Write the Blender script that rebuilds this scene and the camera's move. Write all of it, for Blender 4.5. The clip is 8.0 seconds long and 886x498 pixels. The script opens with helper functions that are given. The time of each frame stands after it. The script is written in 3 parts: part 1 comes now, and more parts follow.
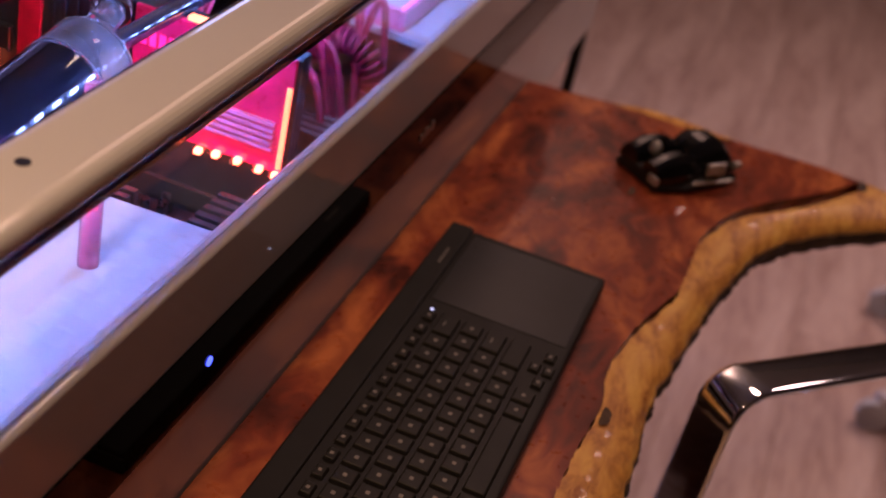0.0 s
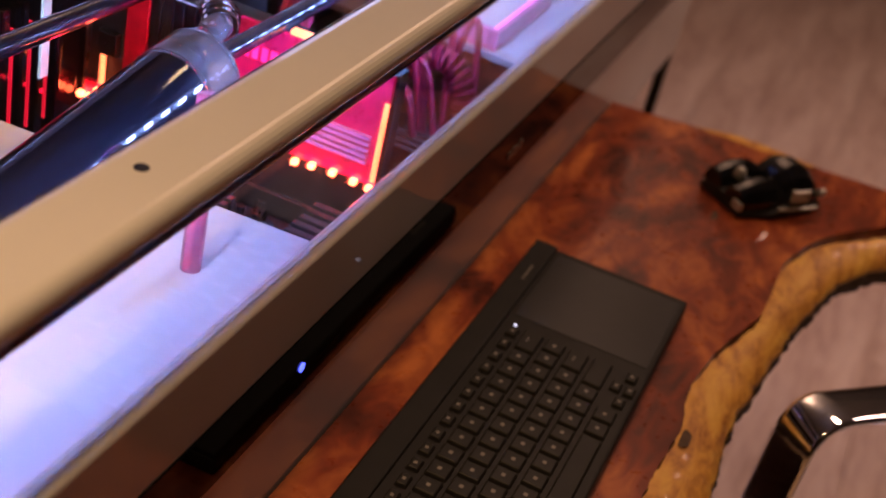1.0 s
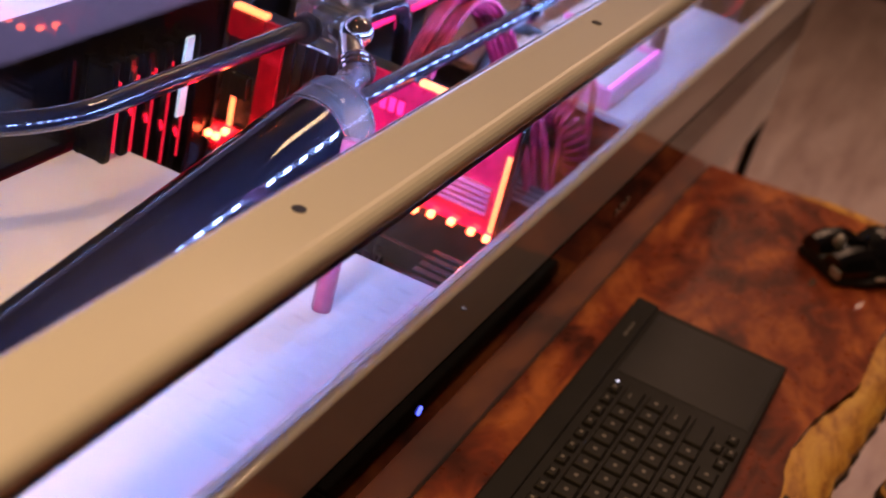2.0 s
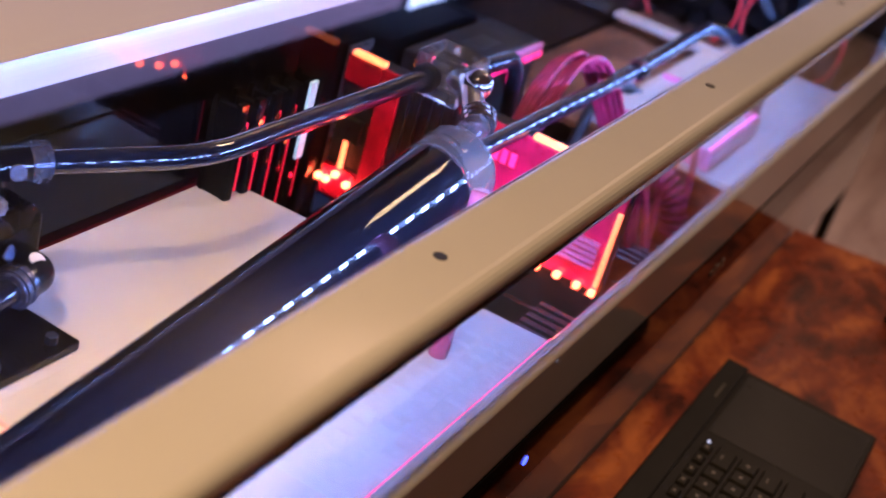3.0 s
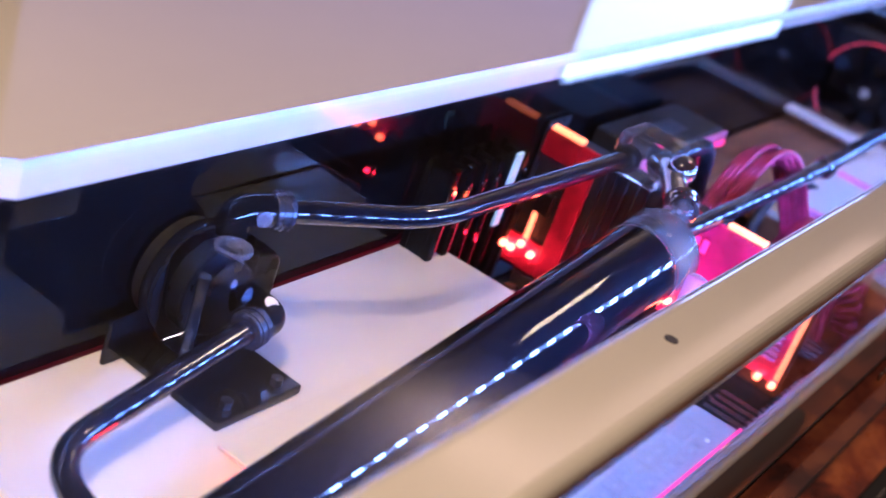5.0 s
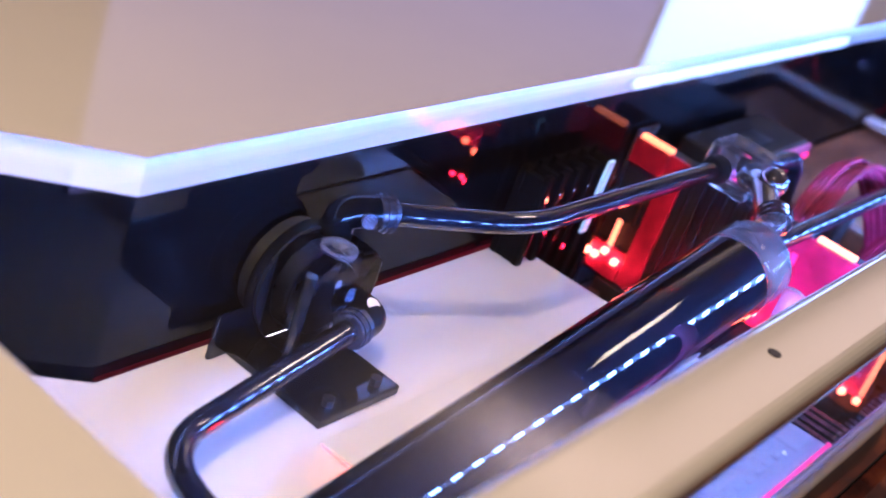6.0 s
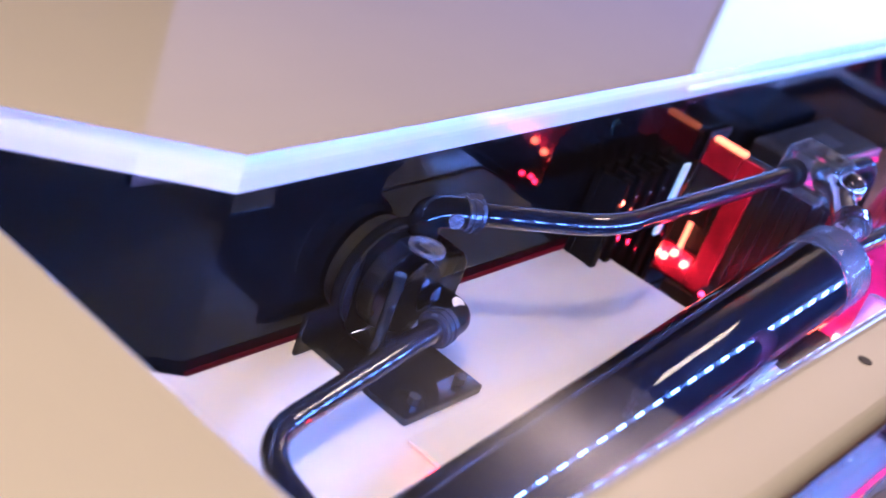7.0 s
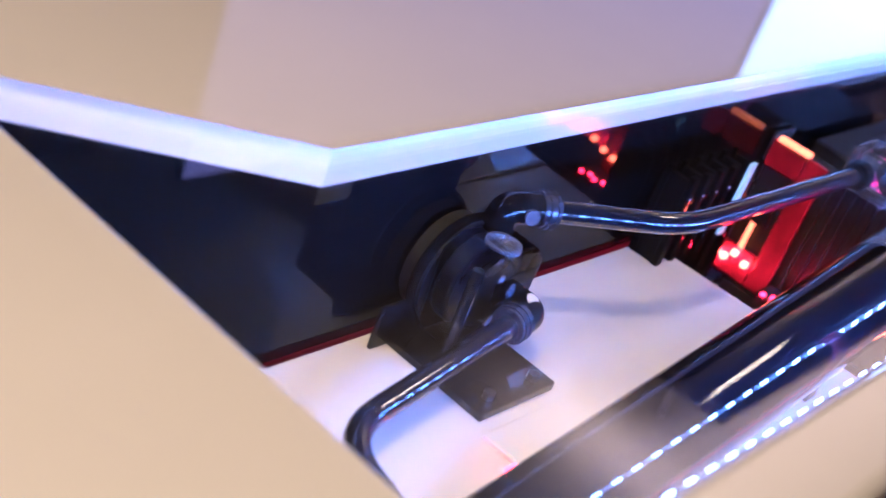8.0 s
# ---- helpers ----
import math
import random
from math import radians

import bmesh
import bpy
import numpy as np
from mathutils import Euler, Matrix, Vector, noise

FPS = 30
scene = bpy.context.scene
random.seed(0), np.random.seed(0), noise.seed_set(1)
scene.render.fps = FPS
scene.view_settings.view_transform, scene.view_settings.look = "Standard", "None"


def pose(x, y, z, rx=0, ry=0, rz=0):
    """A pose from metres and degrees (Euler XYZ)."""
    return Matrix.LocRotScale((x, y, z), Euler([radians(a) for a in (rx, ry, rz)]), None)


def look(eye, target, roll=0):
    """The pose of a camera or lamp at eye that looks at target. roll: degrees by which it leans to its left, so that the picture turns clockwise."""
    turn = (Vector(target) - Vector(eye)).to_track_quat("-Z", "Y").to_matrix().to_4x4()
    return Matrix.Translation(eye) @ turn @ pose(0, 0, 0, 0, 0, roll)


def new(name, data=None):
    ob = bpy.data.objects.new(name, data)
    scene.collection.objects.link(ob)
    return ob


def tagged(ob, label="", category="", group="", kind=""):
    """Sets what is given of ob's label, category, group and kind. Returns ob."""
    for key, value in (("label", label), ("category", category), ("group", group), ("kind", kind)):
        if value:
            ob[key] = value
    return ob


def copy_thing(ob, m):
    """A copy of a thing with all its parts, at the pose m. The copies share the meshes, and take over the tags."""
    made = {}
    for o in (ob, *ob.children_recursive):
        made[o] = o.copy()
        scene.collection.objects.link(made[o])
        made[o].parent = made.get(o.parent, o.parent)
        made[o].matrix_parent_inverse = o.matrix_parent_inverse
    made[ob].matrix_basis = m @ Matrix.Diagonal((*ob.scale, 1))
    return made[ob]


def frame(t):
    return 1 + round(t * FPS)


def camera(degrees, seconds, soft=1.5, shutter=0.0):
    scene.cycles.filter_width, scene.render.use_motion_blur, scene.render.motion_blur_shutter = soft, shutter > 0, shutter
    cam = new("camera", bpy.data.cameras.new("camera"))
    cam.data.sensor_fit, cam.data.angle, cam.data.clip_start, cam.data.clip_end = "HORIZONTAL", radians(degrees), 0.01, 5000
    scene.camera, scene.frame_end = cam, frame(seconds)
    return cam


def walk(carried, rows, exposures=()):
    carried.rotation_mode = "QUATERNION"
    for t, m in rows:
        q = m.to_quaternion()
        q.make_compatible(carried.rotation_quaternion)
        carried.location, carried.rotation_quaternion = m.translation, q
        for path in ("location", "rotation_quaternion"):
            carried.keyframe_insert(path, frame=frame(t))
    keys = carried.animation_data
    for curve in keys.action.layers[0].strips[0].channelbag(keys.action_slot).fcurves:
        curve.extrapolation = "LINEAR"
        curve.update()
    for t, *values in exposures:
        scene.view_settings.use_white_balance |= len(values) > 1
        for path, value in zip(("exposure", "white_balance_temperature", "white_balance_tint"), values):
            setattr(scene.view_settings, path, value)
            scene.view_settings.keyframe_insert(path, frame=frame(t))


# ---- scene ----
cam = camera(37.3, 8.0, soft=1.7)
cam.data.dof.use_dof, cam.data.dof.focus_distance, cam.data.dof.aperture_fstop = True, 0.75, 6.8
PATH = [
    (0, (-0.9541, -0.2001, 1.2946), (-0.4497, -0.0892, 0.9892), 13.65),
    (0.5, (-0.9571, -0.1957, 1.2942), (-0.4558, -0.0735, 0.9881), 13.65),
    (1, (-0.9709, -0.1890, 1.2976), (-0.4740, -0.0480, 0.9924), 13.93),
    (1.5, (-0.9863, -0.1759, 1.2990), (-0.4908, -0.0173, 1.0002), 14.49),
    (3, (-1.0301, -0.1259, 1.2938), (-0.5376, 0.0745, 1.0158), 16.69),
    (3.5, (-1.0443, -0.1114, 1.2943), (-0.5543, 0.1025, 1.0219), 17.70),
    (4, (-1.0561, -0.0972, 1.2912), (-0.5684, 0.1278, 1.0237), 18.70),
    (4.5, (-1.0674, -0.0862, 1.2882), (-0.5836, 0.1502, 1.0236), 19.38),
    (5, (-1.0795, -0.0764, 1.2870), (-0.6018, 0.1717, 1.0219), 19.69),
    (6.5, (-1.1111, -0.0471, 1.2825), (-0.6517, 0.2234, 1.0072), 20.64),
    (7, (-1.1206, -0.0379, 1.2797), (-0.6659, 0.2372, 1.0011), 20.71),
    (7.5, (-1.1311, -0.0316, 1.2763), (-0.6813, 0.2495, 0.9958), 20.47),
    (8, (-1.1381, -0.0200, 1.2712), (-0.6911, 0.2627, 0.9878), 21.01),
]
walk(cam, [(t, look(eye, target, roll)) for t, eye, target, roll in PATH],
     [(0.0, -0.15, 4550, 46), (1.0, -0.1, 4850, 36), (1.6, -0.05, 4900, 32), (3.5, 0.0, 4450, 32), (8.0, 0.1, 3850, 31)])

# ---- light ----
world = bpy.data.worlds.new("world")
world.use_nodes = True
bg = world.node_tree.nodes["Background"]
bg.inputs["Color"].default_value = (0.9, 0.75, 0.6, 1)
bg.inputs["Strength"].default_value = 0.008
scene.world = world
scene.view_settings.exposure = 0.0


def area(name, m, sx, sy, watts, colour):
    d = bpy.data.lights.new(name, "AREA")
    d.shape, d.size, d.size_y, d.energy, d.color = "RECTANGLE", sx, sy, watts, colour
    ob = new(name, d)
    ob.matrix_world = m
    return ob


# warm ceiling lights of the room, and light strips on top of the hung ceiling panel that wash the ceiling round it
for x, y, size, watts, colour in ((-1.5, 0.1, 0.12, 18, (1.0, 0.54, 0.13)), (0.9, -0.15, 0.26, 8, (1.0, 0.57, 0.2)), (2.2, -1.2, 0.26, 16, (1.0, 0.6, 0.26))):
    area("ceiling_glow", look((x, y, 2.57), (x, y, 0)), size, size, watts, colour).data.spread = radians(120)
area("cove_glow", look((1.555, 0.97, 2.375), (1.45, 0.97, 2.6)), 0.40, 0.02, 17, (1.0, 0.64, 0.3))
area("cove_glow", look((2.95, 0.785, 2.375), (2.95, 0.68, 2.6)), 2.8, 0.02, 70, (1.0, 0.64, 0.3))


# ---- materials ----
def mat(name, base, rough=0.5, metal=0.0, vary=0.12, scale=30.0, bump=0.0, bump_scale=200.0, coat=0.0, trans=0.0, ior=1.45, emit=None, power=0.0, spread=0.08, spec=0.5, coat_rough=0.05):
    m = bpy.data.materials.new(name)
    m.use_nodes = True
    nt = m.node_tree
    b = nt.nodes["Principled BSDF"]
    b.inputs["Roughness"].default_value = rough
    b.inputs["Metallic"].default_value = metal
    b.inputs["Coat Weight"].default_value = coat
    b.inputs["Coat Roughness"].default_value = coat_rough
    b.inputs["Transmission Weight"].default_value = trans
    b.inputs["IOR"].default_value = ior
    b.inputs["Specular IOR Level"].default_value = spec
    co = nt.nodes.new("ShaderNodeTexCoord")
    n1 = nt.nodes.new("ShaderNodeTexNoise")
    n1.inputs["Scale"].default_value = scale
    n1.inputs["Detail"].default_value = 6
    nt.links.new(co.outputs["Object"], n1.inputs["Vector"])
    r = nt.nodes.new("ShaderNodeValToRGB")
    r.color_ramp.elements[0].position, r.color_ramp.elements[1].position = 0.3, 0.7
    r.color_ramp.elements[0].color = (*[c * (1 - vary) for c in base], 1)
    r.color_ramp.elements[1].color = (*[min(1, c * (1 + vary)) for c in base], 1)
    nt.links.new(n1.outputs["Fac"], r.inputs["Fac"])
    nt.links.new(r.outputs["Color"], b.inputs["Base Color"])
    rr = nt.nodes.new("ShaderNodeMapRange")
    n2 = nt.nodes.new("ShaderNodeTexNoise")
    n2.inputs["Scale"].default_value = scale * 4
    nt.links.new(co.outputs["Object"], n2.inputs["Vector"])
    rr.inputs["To Min"].default_value = max(0.0, rough - spread)
    rr.inputs["To Max"].default_value = min(1.0, rough + spread)
    nt.links.new(n2.outputs["Fac"], rr.inputs["Value"])
    if trans < 0.5:
        nt.links.new(rr.outputs["Result"], b.inputs["Roughness"])
    if bump:
        n3 = nt.nodes.new("ShaderNodeTexNoise")
        n3.inputs["Scale"].default_value = bump_scale
        bp = nt.nodes.new("ShaderNodeBump")
        bp.inputs["Strength"].default_value = bump
        bp.inputs["Distance"].default_value = 0.001
        nt.links.new(co.outputs["Object"], n3.inputs["Vector"])
        nt.links.new(n3.outputs["Fac"], bp.inputs["Height"])
        nt.links.new(bp.outputs["Normal"], b.inputs["Normal"])
    if emit:
        b.inputs["Emission Color"].default_value = (*emit, 1)
        b.inputs["Emission Strength"].default_value = power
    return m


def grain(name, dark, mid, light, rough, stretch, scale, coat=0.0, swirl=2.5, bump=0.15):
    """Wood with long wandering grain: stretch is the scale along the three axes."""
    m = mat(name, mid, rough, coat=coat)
    nt = m.node_tree
    b = nt.nodes["Principled BSDF"]
    co = nt.nodes.new("ShaderNodeTexCoord")
    mp = nt.nodes.new("ShaderNodeMapping")
    mp.inputs["Scale"].default_value = stretch
    nt.links.new(co.outputs["Object"], mp.inputs["Vector"])
    big = nt.nodes.new("ShaderNodeTexNoise")
    big.inputs["Scale"].default_value = scale * 0.35
    big.inputs["Distortion"].default_value = swirl
    big.inputs["Detail"].default_value = 3
    fine = nt.nodes.new("ShaderNodeTexNoise")
    fine.inputs["Scale"].default_value = scale * 2.2
    fine.inputs["Detail"].default_value = 8
    fine.inputs["Distortion"].default_value = swirl * 0.6
    nt.links.new(mp.outputs["Vector"], big.inputs["Vector"])
    nt.links.new(mp.outputs["Vector"], fine.inputs["Vector"])
    mix = nt.nodes.new("ShaderNodeMath")
    mix.operation = "MULTIPLY_ADD"
    mix.inputs[1].default_value = 0.65
    half = nt.nodes.new("ShaderNodeMath")
    half.operation = "MULTIPLY"
    half.inputs[1].default_value = 0.35
    nt.links.new(fine.outputs["Fac"], half.inputs[0])
    nt.links.new(big.outputs["Fac"], mix.inputs[0])
    nt.links.new(half.outputs["Value"], mix.inputs[2])
    r = nt.nodes.new("ShaderNodeValToRGB")
    e = r.color_ramp.elements
    e[0].position, e[0].color = 0.36, (*dark, 1)
    e[1].position, e[1].color = 0.66, (*light, 1)
    k = e.new(0.5)
    k.color = (*mid, 1)
    nt.links.new(mix.outputs["Value"], r.inputs["Fac"])
    nt.links.new(r.outputs["Color"], b.inputs["Base Color"])
    bp = nt.nodes.new("ShaderNodeBump")
    bp.inputs["Strength"].default_value = bump
    bp.inputs["Distance"].default_value = 0.001
    nt.links.new(fine.outputs["Fac"], bp.inputs["Height"])
    nt.links.new(bp.outputs["Normal"], b.inputs["Normal"])
    return m


WHITE = mat("white_lacquer", (0.78, 0.77, 0.75), 0.07, vary=0.03, scale=5, spread=0.02)
FACE = mat("white_gloss", (0.66, 0.65, 0.66), 0.03, vary=0.03, scale=8, spread=0.02, spec=0.3)
STRIPE = mat("black_stripe", (0.004, 0.004, 0.0045), 0.04, vary=0.2, spread=0.02, spec=0.1)
PANEL = mat("white_acrylic", (0.6, 0.59, 0.6), 0.2, vary=0.02, scale=10, coat=0.25)
BLACK = mat("black_acrylic", (0.003, 0.003, 0.0035), 0.005, vary=0.2, spread=0.004, spec=0.16)
MATTE = mat("black_plastic", (0.013, 0.012, 0.013), 0.5, vary=0.25, bump=0.1, bump_scale=900, spec=0.25)
KEYCAP = mat("key_plastic", (0.011, 0.010, 0.010), 0.5, vary=0.25, bump=0.1, bump_scale=1200, spec=0.3)
GLOSSY = mat("gloss_black", (0.005, 0.005, 0.006), 0.03, vary=0.3, spread=0.02)
PAD = mat("touchpad", (0.016, 0.016, 0.019), 0.32, vary=0.15)
GLASS = mat("clear_glass", (0.97, 0.985, 0.98), 0.0, vary=0.005, trans=1.0, ior=1.45)
ACRYL = mat("clear_acrylic", (0.8, 0.82, 0.9), 0.0, vary=0.03, trans=0.96, ior=1.35)
PUMPTOP = mat("pump_acrylic", (0.42, 0.44, 0.6), 0.0, vary=0.05, trans=1.0, ior=1.3)
COOL = mat("coolant_tube", (0.006, 0.0065, 0.011), 0.004, vary=0.2, spread=0.003, trans=0.1, ior=1.5)
RESV = mat("smoked_tube", (0.0025, 0.0025, 0.004), 0.004, vary=0.15, spread=0.003, ior=1.4)
FROST = mat("frosted_acrylic", (0.4, 0.42, 0.55), 0.2, vary=0.05, trans=0.8)
COLLAR = mat("grey_collar", (0.06, 0.06, 0.08), 0.25, metal=0.6)
CHROME = mat("chrome", (0.85, 0.85, 0.87), 0.06, metal=1.0, vary=0.03, spread=0.03)
STEEL = mat("steel", (0.5, 0.5, 0.52), 0.3, metal=1.0, vary=0.1)
DARKMETAL = mat("dark_metal", (0.05, 0.05, 0.055), 0.3, metal=0.8, vary=0.2)
PCB = mat("circuit_board", (0.012, 0.011, 0.012), 0.4, vary=0.4, scale=90, bump=0.3, bump_scale=500)
REDPLATE = mat("red_plate", (0.3, 0.002, 0.006), 0.35, vary=0.5, scale=45, spec=0.3)
# Weak emission stands in for LED light falling on the magenta cover.
MAGENTA = mat("magenta_glow_plate", (0.5, 0.006, 0.06), 0.3, vary=0.5, scale=45, emit=(1.0, 0.012, 0.09), power=0.22)
PINKPLATE = mat("pink_acrylic", (0.8, 0.25, 0.5), 0.2, vary=0.08, coat=0.5)
CABLE = mat("red_sleeve", (0.24, 0.008, 0.04), 0.45, vary=0.3, scale=120, bump=0.5, bump_scale=1500)
PLY = grain("brown_plywood", (0.06, 0.025, 0.012), (0.12, 0.05, 0.022), (0.2, 0.09, 0.04), 0.45, (3, 10, 10), 6)
WALNUT = grain("red_brown_slab", (0.06, 0.010, 0.001), (0.22, 0.04, 0.002), (0.5, 0.15, 0.005), 0.3, (2.6, 4.6, 4.6), 3.2, coat=0.25, swirl=3.6)
SAP = grain("yellow_sapwood", (0.34, 0.13, 0.004), (0.62, 0.31, 0.008), (0.75, 0.44, 0.014), 0.45, (5, 12, 12), 5, coat=0.1, bump=0.6)
BARK = mat("bark_edge", (0.06, 0.035, 0.02), 0.8, vary=0.5, scale=60, bump=1.0, bump_scale=150)
FLOORWOOD = grain("floor_laminate", (0.36, 0.24, 0.18), (0.5, 0.36, 0.28), (0.62, 0.48, 0.38), 0.4, (2, 14, 14), 3, swirl=1.0)
# Walls are out of view; the dimness of the room is put into their colour.
WALL = mat("dimmed_wall", (0.05, 0.037, 0.027), 0.85, vary=0.05, scale=3, bump=0.1, bump_scale=100)
# Ceiling and hung panel coloured dark so the glass top reflects little haze.
CEIL = mat("dimmed_ceiling", (0.16, 0.13, 0.095), 0.9, vary=0.03, scale=3)
LED_W = mat("white_led", (0.9, 0.95, 1), 0.4, emit=(0.46, 0.62, 1.0), power=285)
LED_R = mat("red_led", (0.9, 0.1, 0.05), 0.4, emit=(1.0, 0.003, 0.008), power=200)
EDGE_R = mat("red_edge_light", (0.9, 0.05, 0.1), 0.4, emit=(1.0, 0.01, 0.14), power=2.6)
SIDE_GLOW = mat("module_side_glow", (0.6, 0.03, 0.05), 0.4, emit=(1.0, 0.008, 0.015), power=1.0)
SEAM = mat("red_seam_light", (0.6, 0.03, 0.05), 0.4, emit=(1.0, 0.01, 0.03), power=1.6)
HOT = mat("amber_led", (1, 0.6, 0.2), 0.4, emit=(1.0, 0.09, 0.008), power=90)
SCREEN = mat("lit_screen", (0.05, 0.05, 0.05), 0.3, emit=(0.9, 0.93, 1.0), power=4)
SCREEN_D = mat("dim_screen", (0.05, 0.05, 0.05), 0.3, emit=(1.0, 0.7, 0.95), power=0.45)
LAMP = mat("lamp_cover", (0.9, 0.9, 0.85), 0.4)
LED_O = mat("orange_led", (1, 0.4, 0.1), 0.4, emit=(1.0, 0.16, 0.02), power=5)
LED_B = mat("blue_led", (0.3, 0.3, 1), 0.4, emit=(0.16, 0.18, 1.0), power=2)
GREYTAPE = mat("led_tape", (0.5, 0.5, 0.5), 0.5)
LEGEND = mat("key_print", (0.22, 0.2, 0.18), 0.5)
SILVER = mat("silver_plastic", (0.5, 0.47, 0.42), 0.3, metal=0.6)
FABRIC = mat("seat_fabric", (0.6, 0.55, 0.55), 0.9, vary=0.08, scale=80, bump=0.4, bump_scale=700)


# ---- building helpers ----
def part(name, bm, material, parent=None, label="", smooth=False):
    me = bpy.data.meshes.new(name)
    bm.normal_update()
    bm.to_mesh(me)
    bm.free()
    for mm in material if isinstance(material, (list, tuple)) else (material,):
        me.materials.append(mm)
    if smooth:
        for p in me.polygons:
            p.use_smooth = True
    ob = new(name, me)
    if parent:
        ob.parent = parent
    if label:
        tagged(ob, label)
    return ob


def thing(name, label, category, group="", kind="", at=(0, 0, 0)):
    ob = new(name)
    ob.empty_display_size = 0.02
    ob.location = at
    return tagged(ob, label, category, group, kind)


def box(x0, x1, y0, y1, z0, z1, bevel=0.0, bm=None, seg=2):
    own = bmesh.new()
    bmesh.ops.create_cube(own, size=1)
    for v in own.verts:
        v.co = Vector(((x0 + x1) / 2 + v.co.x * (x1 - x0), (y0 + y1) / 2 + v.co.y * (y1 - y0), (z0 + z1) / 2 + v.co.z * (z1 - z0)))
    if bevel:
        bmesh.ops.bevel(own, geom=own.edges[:], offset=bevel, segments=seg, profile=0.5, affect="EDGES")
    return merge(own, bm)


def merge(own, bm):
    if bm is None:
        return own
    me = bpy.data.meshes.new("tmp")
    own.to_mesh(me)
    own.free()
    bm.from_mesh(me)
    bpy.data.meshes.remove(me)
    return bm


def rod(p0, p1, r, seg=24, r2=None, bm=None, bevel=0.0):
    own = bmesh.new()
    p0, p1 = Vector(p0), Vector(p1)
    bmesh.ops.create_cone(own, cap_ends=True, segments=seg, radius1=r, radius2=r if r2 is None else r2, depth=(p1 - p0).length)
    if bevel:
        es = [e for e in own.edges if all(len(f.verts) > 4 or True for f in e.link_faces) and any(len(f.verts) > 4 for f in e.link_faces)]
        bmesh.ops.bevel(own, geom=es, offset=bevel, segments=2, profile=0.5, affect="EDGES")
    q = (p1 - p0).to_track_quat("Z", "Y").to_matrix().to_4x4()
    bmesh.ops.transform(own, matrix=Matrix.Translation((p0 + p1) / 2) @ q, verts=own.verts)
    return merge(own, bm)


def sweep(points, r, seg=16, bend=0.03, bm=None, steps=7):
    """A round tube along a polyline whose corners are rounded with about the radius bend."""
    pts = [Vector(p) for p in points]
    path = [pts[0]]
    for a, b, c in zip(pts, pts[1:], pts[2:]):
        d = min(bend, (b - a).length * 0.49, (c - b).length * 0.49)
        s, e = b + (a - b).normalized() * d, b + (c - b).normalized() * d
        for k in range(steps + 1):
            t = k / steps
            path.append(s * (1 - t) ** 2 + b * 2 * t * (1 - t) + e * t * t)
    path.append(pts[-1])
    near, far = (path[1] - path[0]), (path[-2] - path[-1])
    path.insert(1, path[0] + near.normalized() * min(0.0005, near.length * 0.3))
    path.insert(-1, path[-1] + far.normalized() * min(0.0005, far.length * 0.3))
    own = bmesh.new()
    up = Vector((0, 0, 1))
    rings = []
    for i, p in enumerate(path):
        d = (path[min(i + 1, len(path) - 1)] - path[max(i - 1, 0)]).normalized()
        if abs(d.dot(up)) > 0.95:
            up = Vector((0, 1, 0))
        side = d.cross(up).normalized()
        up2 = side.cross(d).normalized()
        up = up2
        rings.append([own.verts.new(p + (side * math.cos(a) + up2 * math.sin(a)) * r) for a in (2 * math.pi * k / seg for k in range(seg))])
    for a, b in zip(rings, rings[1:]):
        for k in range(seg):
            own.faces.new((a[k], a[(k + 1) % seg], b[(k + 1) % seg], b[k]))
    own.faces.new(rings[0][::-1])
    own.faces.new(rings[-1])
    return merge(own, bm)


def prism(outline, z0, z1, bevel=0.0, bm=None):
    own = bmesh.new()
    lo = [own.verts.new((x, y, z0)) for x, y in outline]
    hi = [own.verts.new((x, y, z1)) for x, y in outline]
    own.faces.new(lo[::-1])
    own.faces.new(hi)
    n = len(lo)
    for k in range(n):
        own.faces.new((lo[k], lo[(k + 1) % n], hi[(k + 1) % n], hi[k]))
    bmesh.ops.recalc_face_normals(own, faces=own.faces)
    if bevel:
        bmesh.ops.bevel(own, geom=own.edges[:], offset=bevel, segments=2, profile=0.5, affect="EDGES")
    return merge(own, bm)


# ---- the room ----
floor = tagged(part("floor", box(-4, 5, -4, 2.7, -0.1, -0.004), FLOORWOOD), "pale laminate plank floor", "floor", kind="structure")
tagged(part("ceiling", box(-4, 5, -4, 2.7, 2.6, 2.7), CEIL), "plain unseen ceiling, coloured dark to keep reflections dim", "ceiling", kind="structure")
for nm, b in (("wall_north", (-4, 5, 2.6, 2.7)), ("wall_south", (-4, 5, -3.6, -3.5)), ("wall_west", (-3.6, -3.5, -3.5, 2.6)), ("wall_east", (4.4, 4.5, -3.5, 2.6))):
    tagged(part(nm, box(*b, 0, 2.6), WALL), "plain unseen room wall, coloured near-black to keep reflections dim", "wall", kind="structure")
for x, y, sx, sy in ((-1.5, 0.1, 0.08, 0.08), (0.9, -0.15, 0.15, 0.15), (2.2, -1.2, 0.15, 0.15)):
    lamp = thing("ceiling_lamp", "flat warm ceiling lamp with a white frame", "lamp", "ceiling lamps")
    bm = box(x - sx, x + sx, y - sy, y - sy + 0.015, 2.572, 2.6)
    box(x - sx, x + sx, y + sy - 0.015, y + sy, 2.572, 2.6, bm=bm)
    box(x - sx, x - sx + 0.015, y - sy + 0.015, y + sy - 0.015, 2.572, 2.6, bm=bm)
    box(x + sx - 0.015, x + sx, y - sy + 0.015, y + sy - 0.015, 2.572, 2.6, bm=bm)
    part("frame", bm, LAMP, lamp)
hung = thing("ceiling_panel", "hung ceiling panel with warm light strips on its edges", "ceiling panel")
